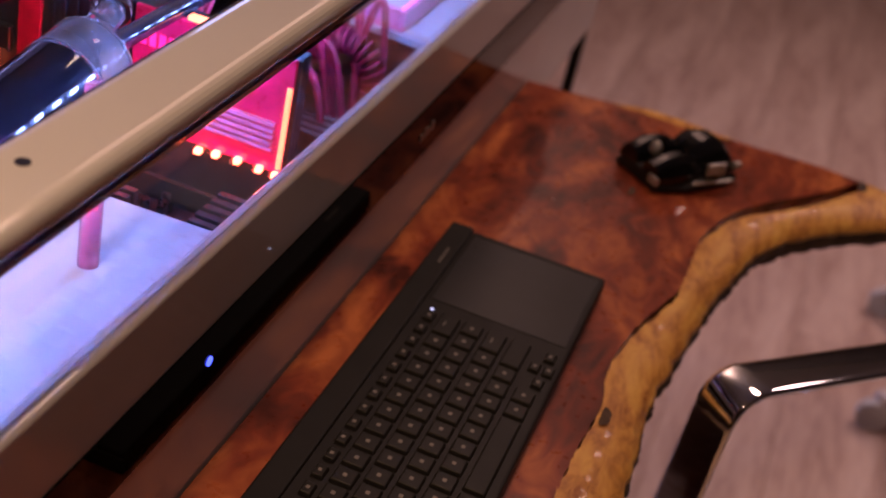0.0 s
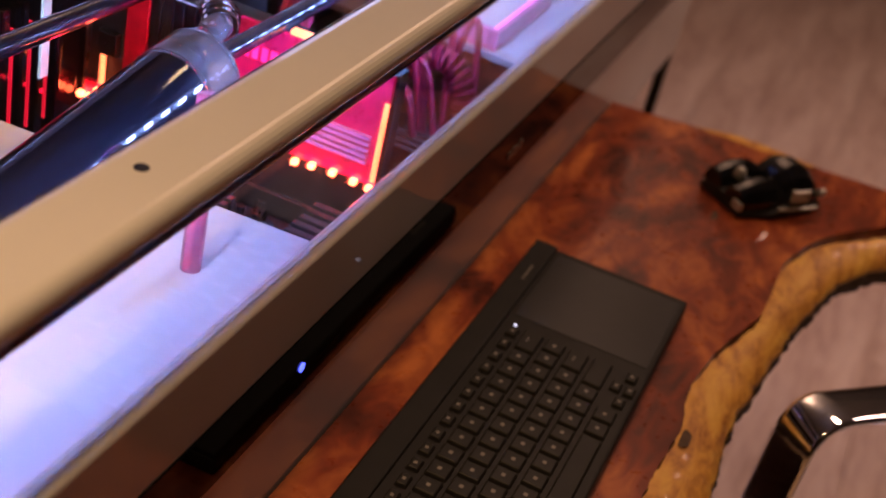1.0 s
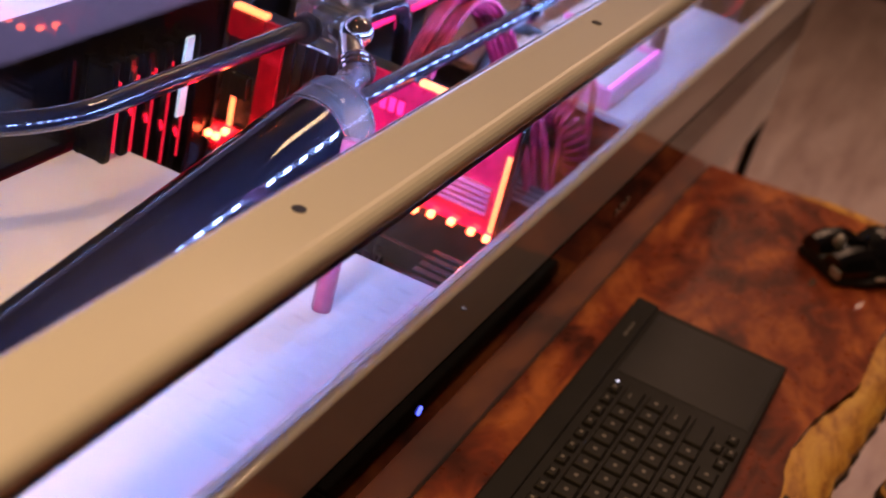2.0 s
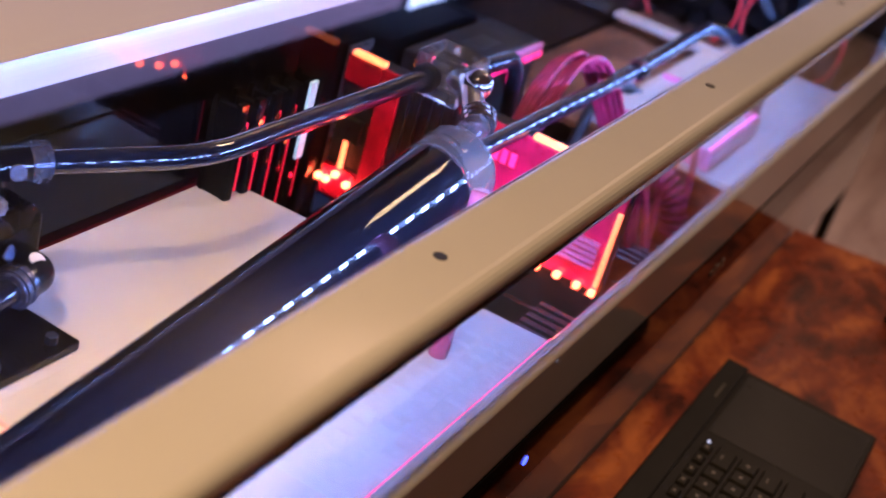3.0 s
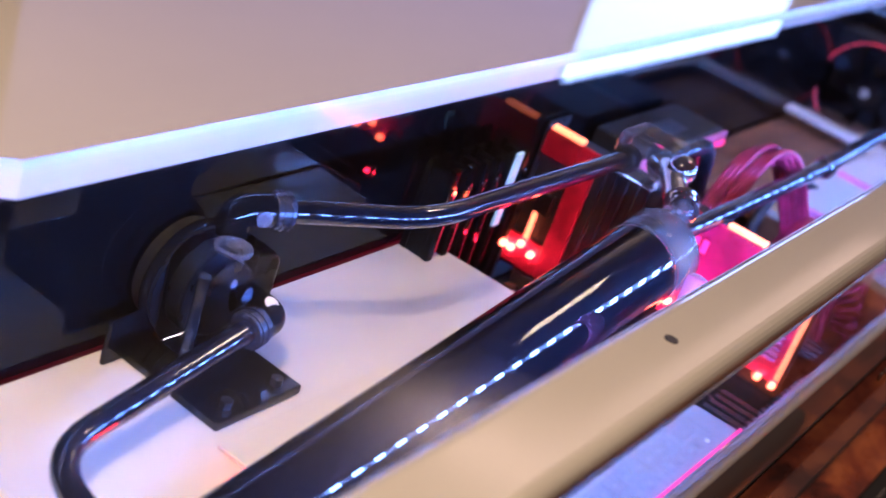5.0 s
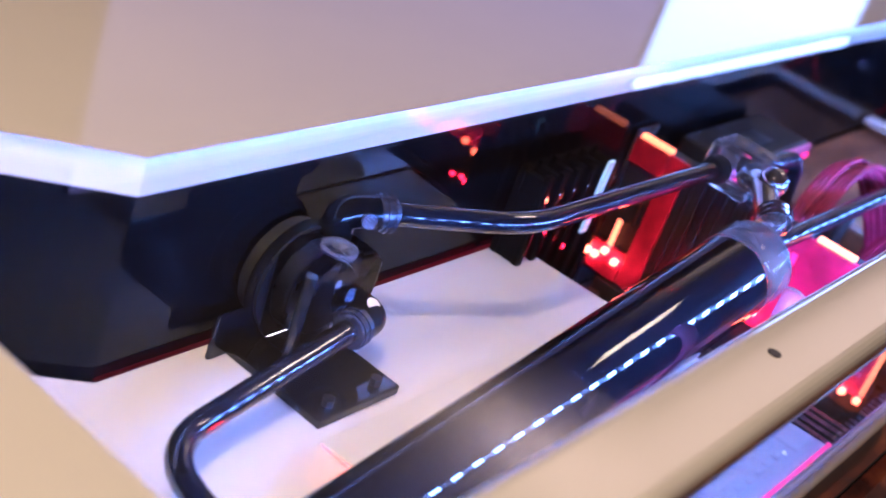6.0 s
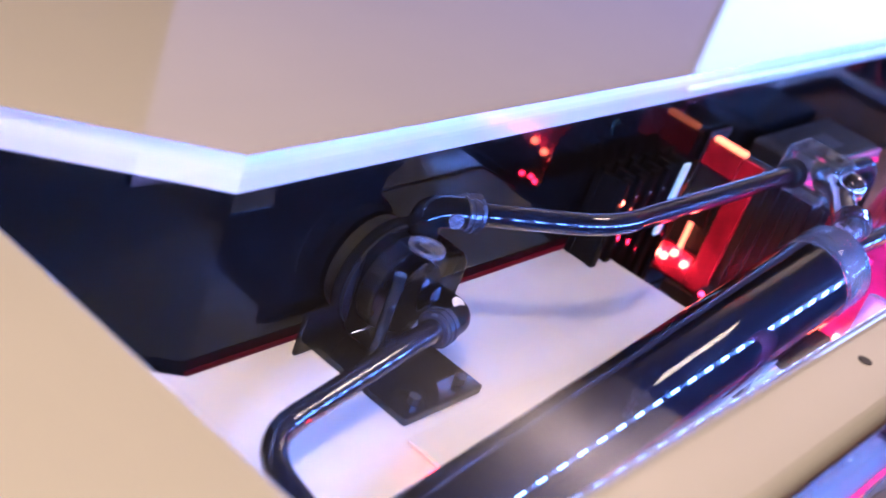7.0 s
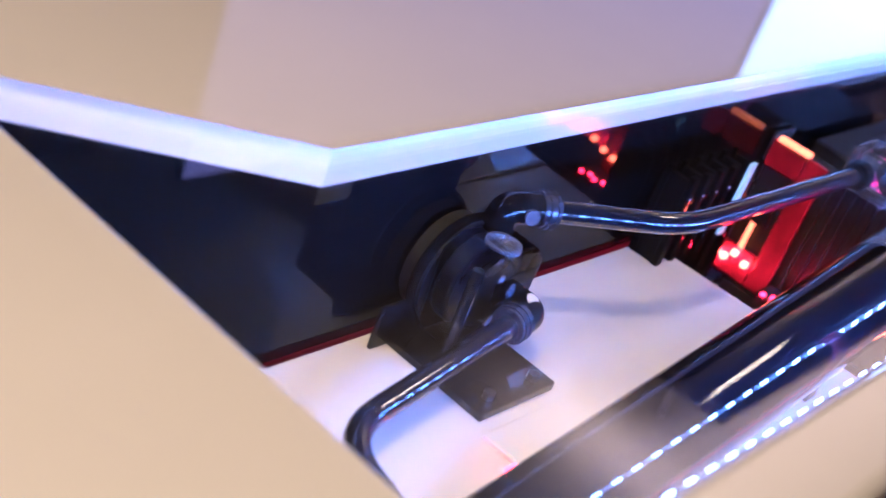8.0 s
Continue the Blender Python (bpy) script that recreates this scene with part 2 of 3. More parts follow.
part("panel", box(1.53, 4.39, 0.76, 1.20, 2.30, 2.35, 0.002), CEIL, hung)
for x in (1.8, 3.0, 4.2):
    part("hanger", rod((x, 1.0, 2.35), (x, 1.0, 2.6), 0.006, 12), STEEL, hung)


def monitor(x0, x1, y, z0, z1, base, material, label):
    """A flat screen whose foot stands at the height base."""
    m = thing("monitor", label, "monitor", "monitors round the desk")
    part("casing", box(x0, x1, y, y + 0.012, z0, z1, 0.003), MATTE, m)
    part("screen", box(x0 + 0.003, x1 - 0.003, y - 0.0015, y - 0.0003, z0 + 0.012, z1 - 0.004), material, m, "lit screen")
    c = (x0 + x1) / 2
    part("stem", box(c - 0.03, c + 0.03, y + 0.0122, y + 0.034, base + 0.006, z0 + 0.12, 0.004), DARKMETAL, m)
    part("foot", box(c - 0.12, c + 0.12, y - 0.03, y + 0.12, base + 0.0002, base + 0.006, 0.002), DARKMETAL, m)
    return m


monitor(-0.18, 1.25, 0.96, 1.05, 1.50, 1.0125, SCREEN_D, "very wide monitor showing a dim rosy picture on the desk")
monitor(0.76, 1.70, 0.78, 1.035, 1.38, 0.0, SCREEN, "bright white screen on a floor stand beside the desk")

# ---- the desk ----
TOP, BOARD = 1.009, 0.019
WALLY = 0.318
FRONT = 0.046
FLOORZ = 0.888
END = 0.745
desk = thing("computer_desk", "white lacquered desk with a computer built under its glass top", "desk")
part("front_rail", box(-0.8525, END, 0.050, 0.096, TOP - 0.017, TOP, 0.0075, seg=5), WHITE, desk, "white lacquered rail with countersunk screws")
part("side_board", box(-1.7, -0.853, 0.046, 1.2, TOP - BOARD, TOP, 0.0015), WHITE, desk)
part("back_board", prism([(-0.720, WALLY), (END, WALLY), (END, 1.2), (-0.8525, 1.2), (-0.8525, 0.4212)], TOP - BOARD, TOP + 0.0035), WHITE, desk, "white lacquered board with a brightly lit front edge")
part("end_board", box(0.6, END, 0.0965, WALLY - 0.0005, TOP - BOARD, TOP, 0.001), WHITE, desk)
part("inner_wall", box(-0.720, 0.52, WALLY + 0.001, WALLY + 0.012, 0.79, TOP - BOARD), BLACK, desk, "glossy black acrylic wall")
part("slanted_wall", prism([(-0.7203, WALLY + 0.001), (-0.7203, WALLY + 0.014), (-0.92, 0.486), (-0.92, 0.474)], 0.79, TOP - BOARD - 0.0005), BLACK, desk, "glossy black acrylic wall")
part("front_panel", box(-1.7, END, FRONT, FRONT + 0.015, 0.678, 0.905, 0.003, seg=3), FACE, desk, "glossy white front panel")
stripe = part("front_stripe", box(-1.69, END - 0.002, FRONT - 0.0012, FRONT + 0.002, 0.800, 0.849), STRIPE, desk, "gloss black stripe along the front")
part("base_board", box(-1.7, END, FRONT + 0.0155, 1.2, 0.775, 0.79), PLY, desk, "brown plywood base")
part("end_panel", box(END - 0.018, END - 0.0005, FRONT + 0.0155, 1.2, 0.678, TOP - BOARD - 0.0005), WHITE, desk)
part("far_end_panel", box(-1.7, -1.682, FRONT + 0.0155, 1.2, 0.79, TOP - BOARD - 0.0005), WHITE, desk)
part("glass_top", prism([(-0.8545, 0.094), (0.602, 0.094), (0.602, WALLY + 0.002), (-0.7193, WALLY + 0.002), (-0.8545, 0.4255)], TOP - 0.005, TOP - 0.001), GLASS, desk, "clear glass pane").visible_shadow = False
part("glass_front", box(-1.69, 0.53, 0.051, 0.055, 0.905, TOP - 0.0175), GLASS, desk, "clear glass pane").visible_shadow = False
part("power_light", rod((-0.385, FRONT - 0.0022, 0.824), (-0.385, FRONT, 0.824), 0.0032, 16), LED_B, desk, "small glowing blue power light")
for k in range(4):
    x = -0.0245 + k * 0.009
    part("badge_mark", prism([(x, -0.0), (x + 0.0055, 0.0), (x + 0.007, 0.0008), (x + 0.0015, 0.0008)], 0, 0.006 + 0.002 * (k % 2)), SILVER, desk).location = (0, FRONT - 0.0021, 0.819)
for x in (-0.9, -0.533, -0.1395, 0.255):
    bm = rod((x, 0.0766, TOP - 0.0002), (x, 0.0766, TOP + 0.0004), 0.0036, 20)
    part("screw", bm, DARKMETAL, desk)
for x0, x1 in ((END - 0.017, END - 0.003), (-1.698, -1.68)):
    for y in (FRONT + 0.001, 1.15):
        part("leg", box(x0, x1, y, y + 0.014, 0.0, 0.6778 if y < 0.1 else 0.775, 0.002), DARKMETAL, desk, "dark steel leg")
part("back_brace", box(-1.698, END - 0.003, 1.15, 1.17, 0.4, 0.44), DARKMETAL, desk)

# covers inside the case
deck = prism([(-1.2, 0.0675), (-0.352, 0.0675), (-0.366, WALLY - 0.004), (-0.7235, WALLY - 0.004), (-0.92, 0.468), (-1.2, 0.468)], FLOORZ - 0.006, FLOORZ, 0.0006)
tagged(part("white_deck", deck, PANEL), "white acrylic deck inside the desk", "deck", "white decks")
sheet = box(-0.655, -0.362, 0.155, 0.224, FLOORZ + 0.0001, FLOORZ + 0.003, 0.0006)
tagged(part("cover_sheet", sheet, PANEL), "thin white acrylic sheet lying on the cover panel", "panel")
under = thing("panel_support", "brown plywood supports under the white cover panel", "support")
part("plank", box(-1.2, -0.375, 0.09, 0.10, 0.79, FLOORZ - 0.0062), PLY, under)
part("plank", box(-1.2, -0.39, 0.29, 0.30, 0.79, FLOORZ - 0.0062), PLY, under)
glow = thing("edge_light", "red light strips in the gaps round the white cover panel", "light strip")
part("strip", box(-1.2, -0.353, 0.0636, 0.0674, FLOORZ - 0.008, FLOORZ + 0.0025), EDGE_R, glow)
part("strip", box(-0.72, -0.368, WALLY - 0.0030, WALLY - 0.0010, FLOORZ - 0.009, FLOORZ - 0.006), SEAM, glow)
right = prism([(0.008, 0.0675), (0.392, 0.0675), (0.392, 0.196), (0.362, 0.196), (0.362, WALLY - 0.003), (0.338, WALLY - 0.003), (0.338, 0.206), (0.135, 0.206), (0.02, 0.206)], FLOORZ - 0.006, FLOORZ, 0.0006)
tagged(part("white_deck", right, PANEL), "white acrylic deck with a cut-out beside the fans", "deck", "white decks")
under = thing("panel_support", "red-brown plywood box side under the white cover panel", "support")
part("plank", box(0.014, 0.024, 0.068, 0.2, 0.79, FLOORZ - 0.0062), PLY, under)
part("plank", box(0.37, 0.38, 0.068, 0.2, 0.79, FLOORZ - 0.0062), PLY, under)
tagged(part("recess_floor", box(0.03, 0.47, 0.207, WALLY - 0.002, 0.865, 0.872, 0.001), PLY), "brown wooden board in the recess of the case", "board")
pb = thing("acrylic_tray", "pink-edged acrylic block lying on the white panel", "block")
bm = box(0.016, 0.160, 0.0915, 0.099, FLOORZ, FLOORZ + 0.018, 0.001)
box(0.016, 0.0235, 0.0995, 0.19, FLOORZ, FLOORZ + 0.018, 0.001, bm=bm)
box(0.1525, 0.160, 0.0995, 0.19, FLOORZ, FLOORZ + 0.018, 0.001, bm=bm)
part("rim", bm, PINKPLATE, pb, "pink acrylic rim")
part("insert", box(0.0245, 0.1515, 0.1, 0.19, FLOORZ, FLOORZ + 0.014, 0.001), PANEL, pb, "white lit insert")
part("glow_line", box(0.02, 0.156, 0.0955, 0.0975, FLOORZ + 0.018, FLOORZ + 0.019), mat("pink_glow", (1, 0.4, 0.7), 0.4, emit=(1.0, 0.12, 0.5), power=2.5), pb, "glowing pink line")
post = tagged(part("acrylic_post", rod((-0.424, 0.108, FLOORZ), (-0.424, 0.108, TOP - 0.0172), 0.006, 20), mat("pink_rod", (1.0, 0.35, 0.6), 0.1, trans=0.6), smooth=True), "pink acrylic post between panel and rail", "post")

tagged(part("indicator_light", box(-0.664, -0.6555, 0.198, 0.2015, FLOORZ + 0.0002, FLOORZ + 0.003, 0.0006), LED_R), "small red light on the white deck beside the reservoir", "light")

# ---- cooling loop ----
RX1, RR = -0.336, 0.0272


def along(x):
    """The middle of the reservoir, which rises towards its end, at x."""
    return Vector((x, 0.1622, 0.9243 + 0.1588 * (x + 0.55)))


res = thing("reservoir", "long smoked cylindrical coolant reservoir lying under the glass", "reservoir")
part("tube", sweep([along(-1.0), along(RX1 - 0.034)], RR, 72), RESV, res, "smoked acrylic cylinder")
part("clear_end", rod(along(RX1 - 0.0338), along(RX1), RR, 64, bevel=0.002), ACRYL, res, "clear acrylic end")
for x in (RX1 - 0.033, RX1 - 0.006):
    part("ring", rod(along(x), along(x + 0.003), RR + 0.0006, 64), ACRYL, res)
q = along(-0.42)
part("foot", box(-0.426, -0.414, q.y - 0.012, q.y + 0.012, FLOORZ, q.z - RR + 0.004, 0.001), MATTE, res)
for p in res.children:
    if p.name.startswith(("tube", "ring", "clear")):
        for f in p.data.polygons:
            f.use_smooth = len(f.vertices) == 4

strip = thing("led_strip", "strip of small white LEDs under the front rail", "led strip")
part("carrier", box(-0.852, 0.68, 0.0765, 0.0805, 0.9600, TOP - 0.0171, 0.0006), STRIPE, strip, "black carrier")
part("holder", box(-0.850, 0.68, 0.0885, 0.0962, 0.9818, TOP - 0.0171, 0.0005), GREYTAPE, strip, "grey holder under the rail")
led = None
for i in range(94):
    x = -0.836 + i * 0.0161
    if led is None:
        led = part("led", box(-0.0035, 0.0035, -0.0042, 0.0042, -0.0003, 0.0003), LED_W, strip, "glowing white LED chip")
        led.location = (x, 0.0992, 0.9882)
        led.rotation_euler = (math.radians(58), 0, 0)
    else:
        o = led.copy()
        scene.collection.objects.link(o)
        o.location.x = x


def fitting(parent, p, d, r=0.0095, length=0.012, material=GLOSSY, name="fitting"):
    """A short knurled compression collar at p along d."""
    p, d = Vector(p), Vector(d).normalized()
    bm = rod(p, p + d * length, r, 28, bevel=0.0008)
    rod(p + d * length * 0.3, p + d * length * 0.45, r + 0.0009, 28, bm=bm)
    rod(p + d * length * 0.7, p + d * length * 0.85, r + 0.0009, 28, bm=bm)
    return part(name, bm, material, parent)


PX, PZ = -0.606, 0.926
pump = thing("water_pump", "black pump with a clear acrylic top on a foot plate", "pump")
plate = part("foot_plate", box(-0.647, -0.583, 0.233, 0.304, FLOORZ, FLOORZ + 0.006, 0.0012), GLOSSY, pump, "gloss black foot plate with two screws")
for x in (-0.634, -0.596):
    part("screw", rod((x, 0.241, FLOORZ + 0.006), (x, 0.241, FLOORZ + 0.0105), 0.0035, 6), DARKMETAL, plate)
part("bracket", box(-0.660, -0.583, 0.3025, 0.3055, FLOORZ, 0.915, 0.001), GLOSSY, pump, "black bracket")
part("motor", rod((PX, 0.306, PZ), (PX, 0.3172, PZ), 0.030, 48), MATTE, pump, "black motor housing")
part("motor_ring", rod((PX, 0.3025, PZ), (PX, 0.3085, PZ), 0.0345, 56, bevel=0.002), GLOSSY, pump, "black screw ring")
part("seal", rod((PX, 0.3000, PZ), (PX, 0.3024, PZ), 0.0325, 56), DARKMETAL, pump)
outline = [(-0.0255, -0.026), (-0.017, -0.0325), (0.022, -0.0325), (0.029, -0.026), (0.029, 0.022), (0.021, 0.030), (-0.015, 0.033), (-0.0275, 0.024)]
bm = prism(outline, -0.0145, 0.0135, 0.0022)
bmesh.ops.transform(bm, matrix=Matrix.Translation((PX, 0.286, PZ)) @ pose(0, 0, 0, 90, 0, 0), verts=bm.verts)
part("pump_top", bm, PUMPTOP, pump, "clear acrylic pump top")
part("corner_bar", rod((PX - 0.0275, 0.2745, PZ - 0.03), (PX - 0.0275, 0.2745, PZ + 0.026), 0.0032, 12), GLOSSY, pump, "black corner bar")
part("impeller_housing", rod((PX, 0.288, PZ), (PX, 0.2995, PZ), 0.022, 32, bevel=0.002), DARKMETAL, pump)
part("channel", rod((PX + 0.004, 0.284, PZ), (PX + 0.026, 0.284, PZ + 0.004), 0.007, 20), COOL, pump, "coolant channel")
for q, d in (((PX + 0.029, 0.287, 0.935), (1, 0, 0)), ((PX - 0.003, 0.281, PZ + 0.0310), (0, 0, 1))):
    q, d = Vector(q), Vector(d)
    ring = bmesh.new()
    side = Vector((0, 1, 0))
    third = d.cross(side)
    rows = []
    for k in range(28):
        t = 2 * math.pi * k / 28
        e = side * math.cos(t) + third * math.sin(t)
        rows.append([ring.verts.new(q + e * rr + d * hh) for rr, hh in ((0.0102, 0), (0.0102, 0.0026), (0.0078, 0.0026), (0.0072, 0.0008))])
    for k in range(28):
        p, n = rows[k], rows[(k + 1) % 28]
        for u in range(3):
            ring.faces.new((p[u], p[u + 1], n[u + 1], n[u]))
    ring.faces.new([r[3] for r in rows])
    bmesh.ops.recalc_face_normals(ring, faces=ring.faces)
    plug = part("port_plug", ring, FROST, pump, "clear ring port", smooth=False)
    part("slot", rod(q + d * 0.0009 - side * 0.005, q + d * 0.0009 + side * 0.005, 0.0009, 8), FROST, plug)
for q in ((PX - 0.008, 0.2712, PZ + 0.018), (PX + 0.006, 0.2712, PZ + 0.009), (PX + 0.007, 0.2712, PZ + 0.0055), (PX + 0.0045, 0.2712, PZ + 0.0065)):
    part("badge_mark", rod(q, (q[0], q[1] - 0.0005, q[2]), 0.0026, 14), FROST, pump)
eb = part("elbow", sweep([(-0.594, 0.297, 0.952), (-0.594, 0.297, 0.969), (-0.574, 0.288, 0.969)], 0.0092, 24, 0.009), GLOSSY, pump, "gloss black elbow fitting", smooth=True)
part("badge", rod((-0.5870, 0.2835, 0.9690), (-0.5874, 0.2826, 0.9692), 0.0045, 16), FROST, eb)
d1 = Vector((0.1, -0.046, 0)).normalized()
fitting(pump, Vector((-0.576, 0.2889, 0.969)), d1, 0.0102, 0.011, COLLAR, "collar")
eb = part("elbow", sweep([(-0.587, 0.273, 0.921), (-0.587, 0.262, 0.921), (-0.604, 0.260, 0.9205)], 0.0095, 24, 0.009), GLOSSY, pump, "gloss black elbow fitting", smooth=True)
part("badge", rod((-0.590, 0.262, 0.9303), (-0.590, 0.2618, 0.9307), 0.0042, 16), SILVER, eb)
d2 = Vector((-0.138, -0.016, -0.011)).normalized()
fitting(pump, Vector((-0.598, 0.2610, 0.9207)), d2, 0.0102, 0.011, COLLAR, "collar")

tube = thing("coolant_tube", "clear tube filled with dark coolant leaving the pump", "tube", "coolant tubes")
part("tube", sweep([(-0.572, 0.2868, 0.969), (-0.486, 0.2445, 0.968), (-0.252, 0.2375, 0.969)], 0.0066, 20, 0.028), COOL, tube, smooth=True)
tube = thing("coolant_tube", "bent dark coolant tube running over the white panel", "tube", "coolant tubes")
part("tube", sweep([(-0.604, 0.2603, 0.9202), (-0.748, 0.2435, 0.909), (-0.757, 0.175, 0.905)], 0.0066, 20, 0.03), COOL, tube, smooth=True)
tube = thing("coolant_tube", "long clear coolant tube running on from the reservoir end", "tube", "coolant tubes")
part("tube", sweep([(RX1, 0.173, 0.950), (-0.04, 0.160, 0.962), (0.172, 0.166, 0.962), (0.165, 0.105, 0.955), (0.165, 0.1, 0.889)], 0.0066, 20, 0.03), COOL, tube, smooth=True)
fitting(tube, (-0.045, 0.1595, 0.962), (1, 0.03, 0), 0.0085, 0.012, CHROME, "collar")
tube = thing("coolant_tube", "short clear coolant tube between two fittings", "tube", "coolant tubes")
part("tube", sweep([(-0.212, 0.228, 0.968), (-0.14, 0.222, 0.968), (-0.125, 0.222, 0.9)], 0.0066, 20, 0.02), COOL, tube, smooth=True)

blk = thing("tee_block", "clear acrylic tee block with chrome plugs joining the tubes", "fitting")
part("block", box(-0.252, -0.212, 0.212, 0.252, 0.953, 0.985, 0.003, seg=3), ACRYL, blk, "clear acrylic block")
part("neck", sweep([(-0.30, 0.176, 0.972), (-0.272, 0.196, 0.980), (-0.246, 0.218, 0.972)], 0.009, 20, 0.01), ACRYL, blk, smooth=True)
bm = bmesh.new()
bmesh.ops.create_uvsphere(bm, u_segments=24, v_segments=14, radius=0.0105, matrix=Matrix.Translation((-0.270, 0.193, 0.986)))
part("ball_plug", bm, CHROME, blk, "chrome ball plug", smooth=True)
fitting(blk, (-0.310, 0.168, 0.976), (0.6, 0.45, 0.25), 0.0115, 0.012, CHROME, "chrome_ring")
fitting(blk, (-0.252, 0.2375, 0.969), (-1, 0, 0), 0.0095, 0.010, DARKMETAL, "collar")
fitting(blk, (-0.212, 0.228, 0.968), (1, 0, 0), 0.0095, 0.010, DARKMETAL, "collar")
part("stem", rod((-0.350, 0.172, 0.955), (-0.308, 0.169, 0.978), 0.009, 20), ACRYL, blk)

# ---- computer hardware ----
BZ = 0.815
board = thing("motherboard", "black motherboard with many small parts lying on the case floor", "motherboard")
part("circuit_board", box(-0.345, 0.0, 0.072, 0.312, BZ - 0.003, BZ, 0.0005), PCB, board)
for x in (-0.33, -0.02):
    for y in (0.085, 0.30):
        part("standoff", rod((x, y, 0.79), (x, y, BZ - 0.003), 0.003, 6), STEEL, board)
rng = random.Random(4)
for k in range(46):
    x, y = rng.uniform(-0.34, -0.01), rng.uniform(0.075, 0.30)
    a, b, h = rng.uniform(0.003, 0.012), rng.uniform(0.003, 0.01), rng.uniform(0.002, 0.012)
    part("chip", box(x, x + a, y, y + b, BZ, BZ + h, 0.0004), rng.choice((MATTE, GLOSSY, DARKMETAL, STEEL)), board)
for k in range(26):
    x, y, h = rng.uniform(-0.34, -0.01), rng.uniform(0.08, 0.30), rng.uniform(0.008, 0.014)
    part("capacitor", rod((x, y, BZ), (x, y, BZ + h), 0.0035, 14, bevel=0.0004), rng.choice((DARKMETAL, STEEL)), board)
for x0, x1, y0, y1, h in ((-0.335, -0.265, 0.072, 0.108, 0.048), (-0.255, -0.165, 0.074, 0.084, 0.038), (-0.15, -0.11, 0.08, 0.125, 0.045), (-0.30, -0.27, 0.16, 0.21, 0.03)):
    bm = box(x0, x1, y0, y1, BZ, BZ + h * 0.55, 0.001)
    n = max(3, int((x1 - x0) / 0.009))
    for k in range(n):
        xx = x0 + (k + 0.15) * (x1 - x0) / n
        box(xx, xx + (x1 - x0) / n * 0.6, y0 + 0.002, y1 - 0.002, BZ + h * 0.5, BZ + h, 0.0006, bm=bm)
    part("heat_sink", bm, MATTE, board, "ribbed black heat sink")

for k in range(6):
    x = -0.392 + 0.018 * k
    ram = thing("memory_module", "black memory module with red glow put on its side", "memory", "memory modules", at=(x, 0, 0))
    lit = k == 4
    part("heat_spreader", box(0, 0.006, 0.289, 0.314, 0.816, 0.952, 0.0008), STRIPE, ram)
    bm = box(-0.0008, 0.0068, 0.2895, 0.294, 0.845, 0.956, 0.0004)
    box(-0.0008, 0.0068, 0.308, 0.312, 0.845, 0.956, 0.0004, bm=bm)
    part("clip", bm, STRIPE, ram)
    part("stud", rod((0.003, 0.2892, 0.940), (0.003, 0.2878, 0.940), 0.0024, 10), CHROME, ram)
    if lit:
        part("light_bar", box(-0.0012, 0.007, 0.2865, 0.2888, 0.9, 0.958, 0.0005), mat("pale_led_bar", (0.6, 0.85, 0.85), 0.3, emit=(0.45, 0.8, 0.8), power=0.35), ram, "pale green lit bar")
    # Added emissive plate: the red light between modules, put on each side face.
    if k:
        part("red_glow", box(-0.0018, -0.0009, 0.2945, 0.3075, 0.862, 0.938), SIDE_GLOW, ram, "emissive plate for the red light on the module side")

GX = -0.228
gpu = thing("graphics_card", "upright graphics card glowing red with amber light bars", "graphics card")
part("card", box(GX, GX + 0.004, 0.080, 0.314, 0.832, 0.950, 0.0006), PCB, gpu)
part("backplate", box(GX + 0.0045, GX + 0.032, 0.086, 0.310, 0.838, 0.944, 0.002), MATTE, gpu, "black shroud")
part("red_cover", box(GX - 0.004, GX - 0.0005, 0.082, 0.196, 0.868, 0.951, 0.001), MAGENTA, gpu, "magenta cover plate, its lighting put in as weak emission")
part("red_cover", box(GX - 0.004, GX - 0.0005, 0.266, 0.2835, 0.836, 0.951, 0.001), REDPLATE, gpu, "red lit cover plate")
part("red_cover", box(GX - 0.004, GX - 0.0005, 0.284, 0.314, 0.930, 0.951, 0.001), REDPLATE, gpu, "red lit cover plate")
part("red_cover", box(GX - 0.004, GX - 0.0005, 0.284, 0.314, 0.836, 0.862, 0.001), REDPLATE, gpu, "red lit cover plate")
part("chip", box(GX - 0.007, GX - 0.0005, 0.288, 0.304, 0.886, 0.904, 0.001), DARKMETAL, gpu, "grey metal chip cover")
for k in range(6):
    part("rib", box(GX - 0.003, GX - 0.0005, 0.212 + k * 0.009, 0.2155 + k * 0.009, 0.845, 0.947, 0.0006), MATTE, gpu)
part("red_cover", box(GX - 0.003, GX - 0.0005, 0.2, 0.208, 0.85, 0.951, 0.001), REDPLATE, gpu)
for y0, y1 in ((0.128, 0.158), (0.283, 0.311)):
    part("light_bar", box(GX - 0.005, GX + 0.002, y0, y1, 0.9512, 0.9548, 0.0008), LED_O, gpu, "glowing amber light bar")
part("light_bar", box(GX - 0.006, GX - 0.0042, 0.0815, 0.0855, 0.872, 0.932, 0.0008), LED_O, gpu, "glowing amber light bar")
part("light_bar", box(GX - 0.006, GX - 0.0042, 0.2965, 0.301, 0.862, 0.886, 0.0008), LED_O, gpu, "glowing amber light bar")
for y, z in ((0.084, 0.868), (0.096, 0.8685), (0.112, 0.869), (0.128, 0.868), (0.141, 0.866), (0.160, 0.872), (0.175, 0.88), (0.186, 0.872), (0.198, 0.868), (0.209, 0.866), (0.219, 0.867), (0.229, 0.865), (0.289, 0.853), (0.300, 0.857), (0.307, 0.85), (0.314, 0.85)):
